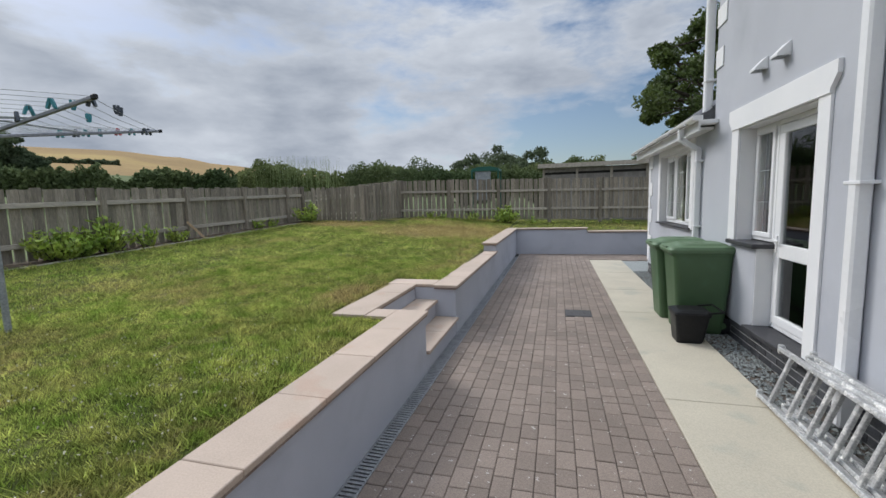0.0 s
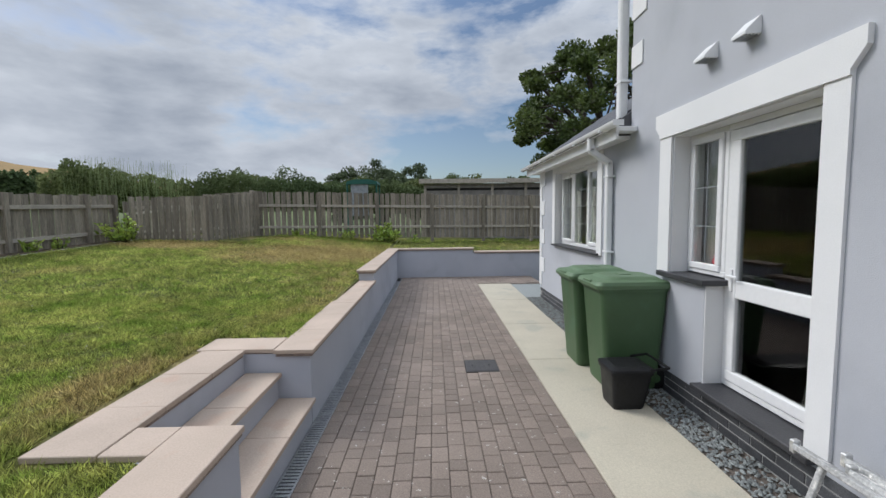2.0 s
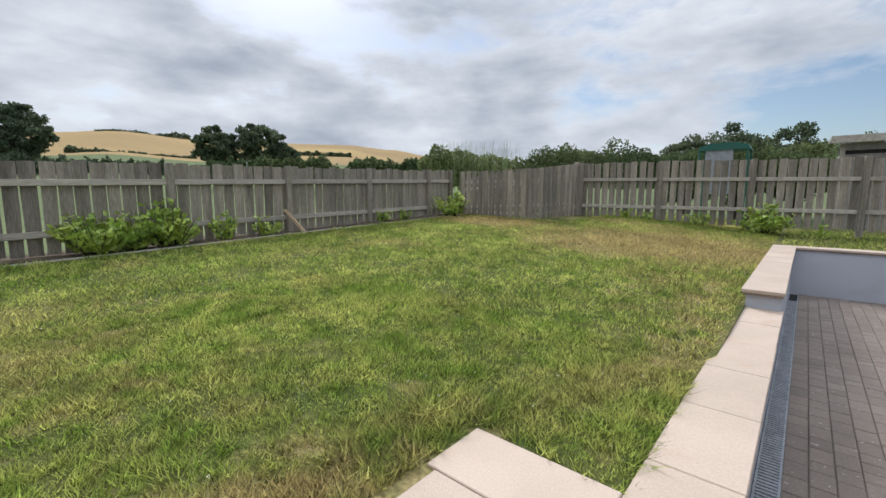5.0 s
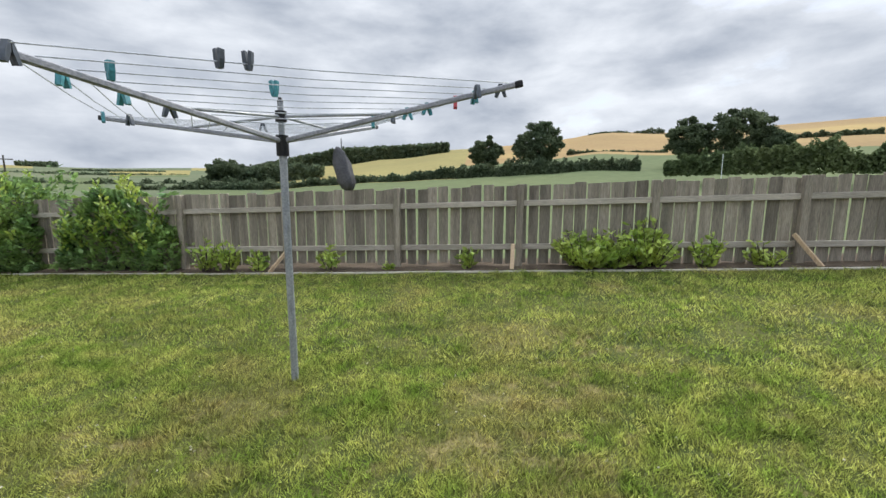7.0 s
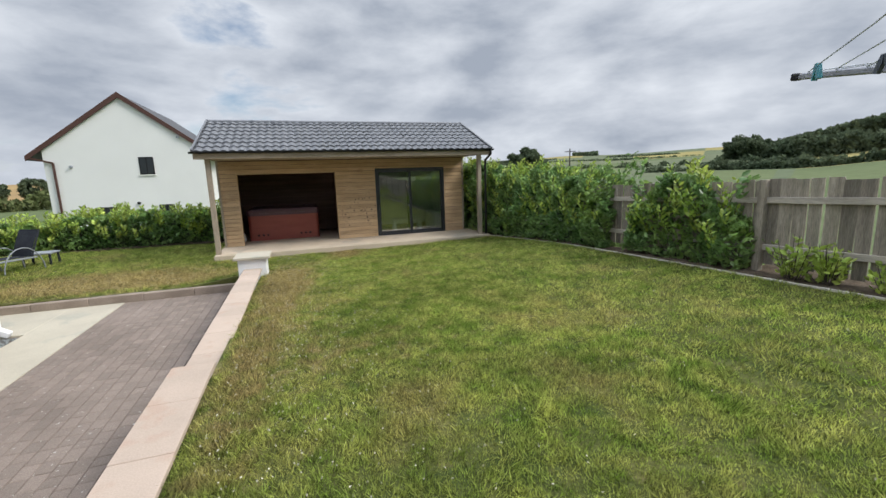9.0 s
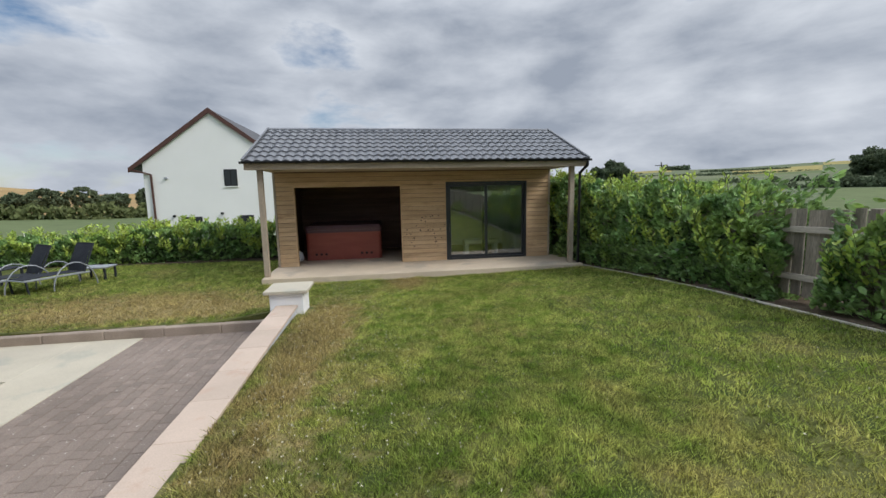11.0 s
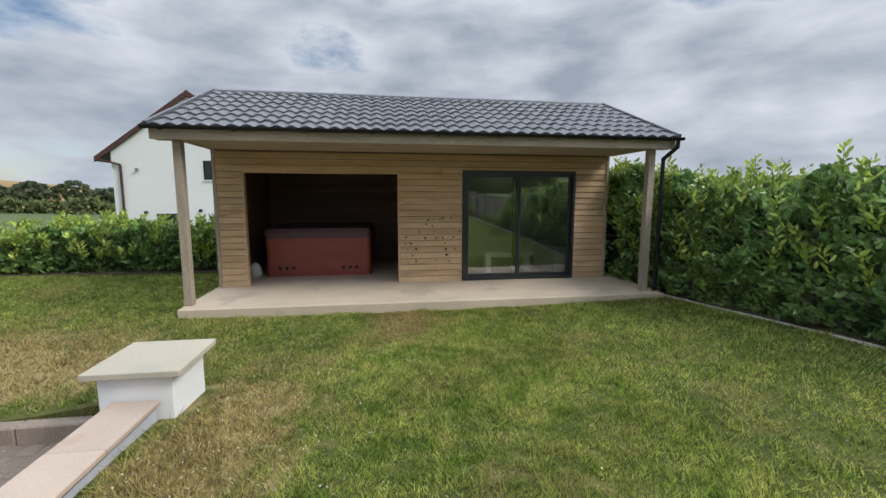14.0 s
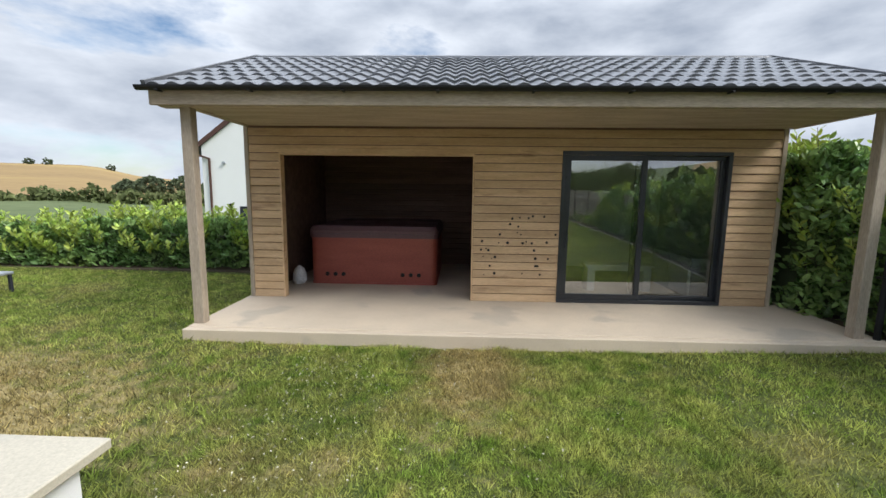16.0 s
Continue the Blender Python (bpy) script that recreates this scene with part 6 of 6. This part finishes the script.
strip("far_wood", "dark wood edge along the hilltop", 188, 218, 290, 300, course(188, 218, (188, 4.6), (202, 2.7), (208, 1.2), (218, 0.3)),
      course(188, 218, (188, 6.0), (202, 5.2), (208, 4.0), (213, 2.7), (218, 1.7)), 17000, 2.6, M_far, ragged=0.18, deep=12)
strip("far_wood", "dark hanging wood on the valley side", 204.5, 219.5, 140, 150, course(204.5, 219.5, (204.5, 1.6), (208, 0.7), (219.5, -0.8)),
      course(204.5, 219.5, (204.5, 2.9), (208, 3.3), (211, 3.0), (214, 2.6), (217, 2.3), (219.5, 0.5)), 11000, 1.25, M_far, ragged=0.4, deep=9)
strip("far_hedge", "scrubby hedgerow under the ripe field", 161, 172.5, 160, 163, lambda f: 3.3, course(161, 172.5, (161, 4.4), (172.5, 4.9)), 4500, 1.2, M_far, ragged=0.3)
strip("far_hedge", "low hill hedgerow on the ripe skyline", 161.5, 170, 318, 322, lambda f: 6.3, lambda f: 6.95 + 0.15 * math.sin(11 * f), 1300, 1.5, M_far, ragged=0.5)
strip("far_hedge", "hedge bank crossing the golden field", 143, 152, 200, 203, lambda f: 4.4, lambda f: 5.6, 2500, 1.3, M_far, ragged=0.3)
for az0, az1, r, low, top in ((231, 234, 318, 1.8, 2.6), (212, 220, 270, 1.3, 1.9), (220, 246, 210, 0.9, 1.5), (222, 230, 250, 1.5, 1.85), (236, 245, 260, 1.4, 1.8)):
    strip("far_hedge", "dark copses and hedges across the far valley", az0, az1, r, r + 8, lambda f: low, lambda f: top, int(260 * (az1 - az0)), 1.9, M_far, ragged=0.35, deep=10)
strip("scrub", "tall wispy willow scrub behind the fence", 117, 129, 30, 29, lambda f: 0.5, lambda f: 6.2, 11000, 0.17, M_farhedge, ragged=0.8, ox=-1, oy=1, deep=1.5)
strip("scrub", "mixed green scrub behind the end fence", 84, 118, 29, 31, lambda f: 0.2, lambda f: 4.9 - 0.8 * math.sin(f * 5), 24000, 0.17, M_hedgerow, ragged=0.5, ox=0, oy=0)
strip("far_hedge", "field hedge beyond the side lawn", -72, -30, 62, 62, lambda f: -2.5, lambda f: 0.1 + 0.3 * math.sin(f * 14), 5500, 0.7, M_farhedge, ragged=0.5, ox=-3, oy=-3)
strip("scrub", "low mixed scrub filling the gaps behind the end fence", 84, 131, 34, 34, lambda f: 0.2, lambda f: 4.6 + 0.5 * math.sin(f * 23), 22000, 0.24, M_farhedge, ragged=0.3, ox=0, oy=0)
canes = bmesh.new()
for k in range(240):
    az, r = random.uniform(118, 128.5), random.uniform(28.5, 31)
    x, y = -1 + r * math.cos(radians(az)), 1 + r * math.sin(radians(az))
    tube((x, y, 2.5), (x + random.uniform(-0.3, 0.3), y, 2.0 + r * math.tan(radians(random.uniform(4.0, 6.3)))), 0.010, canes, seg=4, r2=0.005)
tagged(part("willow_canes", canes, M_cane), "thin upright willow shoots above the scrub", "shrub", kind="stuff")
x, y, z = away(-125.3, 80)
up = thing("utility_pole", "thin wooden utility pole in the valley", "pole", (x, y, z))
part("mast", tube((x, y, z), (x, y, 6.3), 0.13, seg=8, r2=0.09), M_bark, up)
part("crossarm", bar((x - 0.7, y + 0.6, 5.8), (x + 0.7, y - 0.6, 5.8), 0.1, 0.12), M_bark, up)

x, y, z = away(155.4, 60)
mk = part("marker_post", tube((x, y, z - 0.2), (x, y, 6.05), 0.035, seg=6), M_upvc)
tagged(mk, "thin white marker post standing in the field", "post")

# ---- beyond the end fence ----
shed = thing("long_shed", "long grey timber shed with a slotted wall", "shed", (3, 19.6, 0.5))
part("wall", box(-0.55, 9.5, 19.3, 21.5, 0.2, 2.82), M_shed, shed)
part("roof", prism([(19.0, 3.16), (21.8, 3.35), (21.8, 3.43), (19.0, 3.26)], "x", -0.75, 9.7), M_shed, shed)
part("fascia", box(-0.75, 9.7, 18.98, 19.02, 3.10, 3.28), M_rail, shed)
# near-black block that paints the shade under the shed roof
part("dark_gap", box(-0.5, 9.4, 19.31, 21.4, 2.82, 3.10), M_void, shed)
part("top_board", box(-0.55, 9.5, 19.24, 19.29, 2.92, 3.10), M_shed, shed)
for k in range(8):
    part("upright", box(-0.55 + 1.4 * k, -0.45 + 1.4 * k, 19.18, 19.24, 0.5, 3.10), M_rail, shed)
play = thing("play_canopy", "small play tower top with a green canopy", "play tower", (-3.1, 19.4, 1.2))
part("canopy", prism([(-3.75, 3.10), (-2.45, 3.10), (-2.5, 3.22), (-2.8, 3.30), (-3.4, 3.30), (-3.7, 3.22)], "y", 19.0, 20.0), M_tarp, play)
part("panel", box(-3.55, -2.85, 19.05, 19.09, 1.8, 3.10), M_pole, play)
for x in (-3.7, -2.5):
    for y in (19.05, 19.95):
        part("upright", tube((x, y, 0.3), (x, y, 3.12), 0.035), M_tarp, play)

# ---- fine ground cover ----
GX, GY_ = np.linspace(-8.2, 13.0, 140), np.linspace(-13.5, 18.6, 215)
GZ_ = np.array([[lawn_z(x, y) for x in GX] for y in GY_])


def levels(x, y):
    u = np.clip((x - GX[0]) / (GX[1] - GX[0]), 0, len(GX) - 1.001)
    v = np.clip((y - GY_[0]) / (GY_[1] - GY_[0]), 0, len(GY_) - 1.001)
    i, j = u.astype(int), v.astype(int)
    a, b = u - i, v - j
    return (1 - b) * ((1 - a) * GZ_[j, i] + a * GZ_[j, i + 1]) + b * ((1 - a) * GZ_[j + 1, i] + a * GZ_[j + 1, i + 1])


def patchy(x, y, cell):
    """Smooth random values from 0 to 1 over the plan, in clumps of the given size."""
    g = rng.random((257, 257))
    u, v = (x / cell) % 256, (y / cell) % 256
    i, j = u.astype(int), v.astype(int)
    a, b = u - i, v - j
    a, b = a * a * (3 - 2 * a), b * b * (3 - 2 * b)
    return (1 - b) * ((1 - a) * g[j, i] + a * g[j, i + 1]) + b * ((1 - a) * g[j + 1, i] + a * g[j + 1, i + 1])


def grass(name, x0, x1, y0, y1, n, tall, wide):
    x, y = rng.uniform(x0, x1, n), rng.uniform(y0, y1, n)
    ok = ~((x > -2.16) & (x < -1.16) & (y > 3.56) & (y < 5.48)) & ~((x > -1.68) & (x < -0.98) & (y > -6.75) & (y < -6.0)) & ~((x > -8.05) & (x < 0.0) & (y < -9.5))
    x, y = x[ok], y[ok]
    n = len(x)
    z = levels(x, y)
    tuft, flow_x, flow_y = patchy(x, y, 0.075), patchy(x, y, 0.09) - 0.5, patchy(x, y, 0.09) - 0.5
    clump = patchy(x, y, 0.34)
    a, h = rng.uniform(0, 2 * np.pi, n), tall * rng.uniform(0.5, 1.3, n) * (0.3 + 1.25 * tuft) * (0.62 + 0.8 * clump)
    w = wide * rng.uniform(0.6, 1.3, n)
    lean = (rng.normal(0, 0.7, (n, 2)) + 1.3 * np.stack([flow_x, flow_y], 1)) * h[:, None]
    p = np.stack([np.stack([x - w * np.cos(a), y - w * np.sin(a), z - 0.01], 1), np.stack([x + w * np.cos(a), y + w * np.sin(a), z - 0.01], 1), np.stack([x + lean[:, 0], y + lean[:, 1], z + h], 1)], 1).reshape(-1, 3)
    me = bpy.data.meshes.new(name)
    me.vertices.add(3 * n)
    me.vertices.foreach_set("co", p.ravel())
    me.loops.add(3 * n)
    me.loops.foreach_set("vertex_index", np.arange(3 * n))
    me.polygons.add(n)
    me.polygons.foreach_set("loop_start", np.arange(0, 3 * n, 3))
    me.polygons.foreach_set("loop_total", np.full(n, 3))
    me.update()
    me.validate()
    worn = me.attributes.new("dry", "FLOAT", "POINT")
    worn.data.foreach_set("value", dryness(p[:, 0], p[:, 1]).astype(np.float32))
    return tagged(finish(name, me, M_blade), "short mown grass blades, green and straw-coloured", "grass", kind="stuff")


grass("grass", -5.2, -1.5, -9.48, 7.0, 620000, 0.036, 0.0045)
grass("grass", -8.06, -5.2, -9.48, 13.0, 190000, 0.042, 0.0062)
grass("grass", -5.2, -1.5, 7.0, 17.5, 120000, 0.042, 0.0062)
grass("grass", -1.5, 6.5, -13.2, -6.7, 150000, 0.042, 0.0065)
grass("grass", -1.95, -1.58, -6.0, 3.5, 12000, 0.062, 0.0048)
grass("grass", -2.5, -2.1, 3.3, 5.7, 5000, 0.07, 0.0048)
grass("grass", -1.4, 6.5, 13.82, 17.0, 12000, 0.06, 0.009)
fx = np.concatenate([-1.62 - np.abs(rng.normal(0, 0.9, 1700)), rng.uniform(-7.5, -1.6, 700), rng.uniform(-1.4, 4.5, 300)])
fy = np.concatenate([rng.uniform(-9.4, 2.6, 1700), rng.uniform(-9.3, 9.0, 700), rng.uniform(-11.5, -6.8, 300)])
ok = ~((fx > -2.16) & (fy > 3.5) & (fy < 5.5)) & ~((fx > -1.7) & (fx < -0.95) & (fy < -6.0) & (fy > -6.8)) & ~((fx < 0.0) & (fy < -9.45))
fx, fy = fx[ok], fy[ok]
centres = np.stack([fx, fy, levels(fx, fy) + rng.uniform(0.035, 0.06, len(fx))], 1)
tagged(leaf_mesh("clover_flowers", np.repeat(centres, 3, 0) + rng.normal(0, 0.003, (3 * len(fx), 3)), 0.0098, M_clover, long=1.0), "tiny white clover flowers in the lawn", "flowers", kind="stuff")

# gravel strip
n = 7500
cx, cy = rng.uniform(1.775, 2.09, n), rng.uniform(-5.0, 10.4, n)
rad = rng.uniform(0.010, 0.024, n)
offs = np.array(((1, 0, 0), (0, 1, 0), (-1, 0, 0), (0, -1, 0), (0, 0, 0.7), (0, 0, -0.5)))
pts = np.stack([cx, cy, 0.006 + rng.uniform(0, 0.012, n)], 1)[:, None, :] + offs[None] * rad[:, None, None] * rng.uniform(0.6, 1.3, (n, 6, 1))
tri = np.array(((0, 1, 4), (1, 2, 4), (2, 3, 4), (3, 0, 4), (1, 0, 5), (2, 1, 5), (3, 2, 5), (0, 3, 5)))
tagged(array_mesh("slate_chippings", pts.reshape(-1, 3), (np.arange(n)[:, None, None] * 6 + tri[None]).reshape(-1, 3), M_gravel), "loose grey-green slate chippings along the wall foot", "gravel", kind="stuff")

# block paving, laid in columns with staggered joints
COLW = 0.1257


def paver_rings(x0, x1, y0, y1, z):
    e = 0.006
    return [(x0, y0, 0), (x1, y0, 0), (x1, y1, 0), (x0, y1, 0), (x0, y0, z - 0.004), (x1, y0, z - 0.004), (x1, y1, z - 0.004), (x0, y1, z - 0.004),
            (x0 + e, y0 + e, z), (x1 - e, y0 + e, z), (x1 - e, y1 - e, z), (x0 + e, y1 - e, z)]


PF = [(0, 1, 5, 4), (1, 2, 6, 5), (2, 3, 7, 6), (3, 0, 4, 7), (4, 5, 9, 8), (5, 6, 10, 9), (6, 7, 11, 10), (7, 4, 8, 11), (8, 9, 10, 11)]
paving = thing("block_paving", "brown-grey concrete block paving in staggered columns", "paving", (0, 4, 0), kind="structure")
shapes = {}
for L in (0.125, 0.165, 0.195):
    me = bpy.data.meshes.new("paver")
    me.from_pydata(paver_rings(-COLW / 2 + 0.0022, COLW / 2 - 0.0022, 0.0022, L - 0.0022, 0.022), [], PF)
    me.materials.append(M_paver)
    shapes[L] = me
rest_v, rest_f = [], []
for c in range(29):
    x = -1.072 + COLW * (c + 0.5)
    y, end = (-6.48 - random.random() * 0.15, 13.48) if c < 16 else (12.17 - random.random() * 0.1, 13.48)
    while y < end:
        L = random.choice((0.125, 0.165, 0.195, 0.195, 0.195))
        a, b = y, min(y + L, end + 0.02)
        if 0.15 < x < 0.60 and a < 6.587 and b > 6.203:
            a, b = (a, 6.2) if a < 6.15 else (6.59, b)
        if b - a > 0.04 and (c < 16 or y > 12.16):
            if 2.7 < y < 5.9:
                piece("paver", shapes[L], paving, pose(x, y, random.uniform(-0.0015, 0.0015), random.uniform(-0.5, 0.5), random.uniform(-0.5, 0.5)))
            else:
                k = len(rest_v)
                rest_v += paver_rings(x - COLW / 2 + 0.0022, x + COLW / 2 - 0.0022, a + 0.0022, b - 0.0022, 0.022 + random.uniform(-0.0015, 0.0015))
                rest_f += [tuple(k + i for i in f) for f in PF]
        y += L
array_mesh("pavers", rest_v, rest_f, M_paver_all, paving)["kind"] = "stuff"
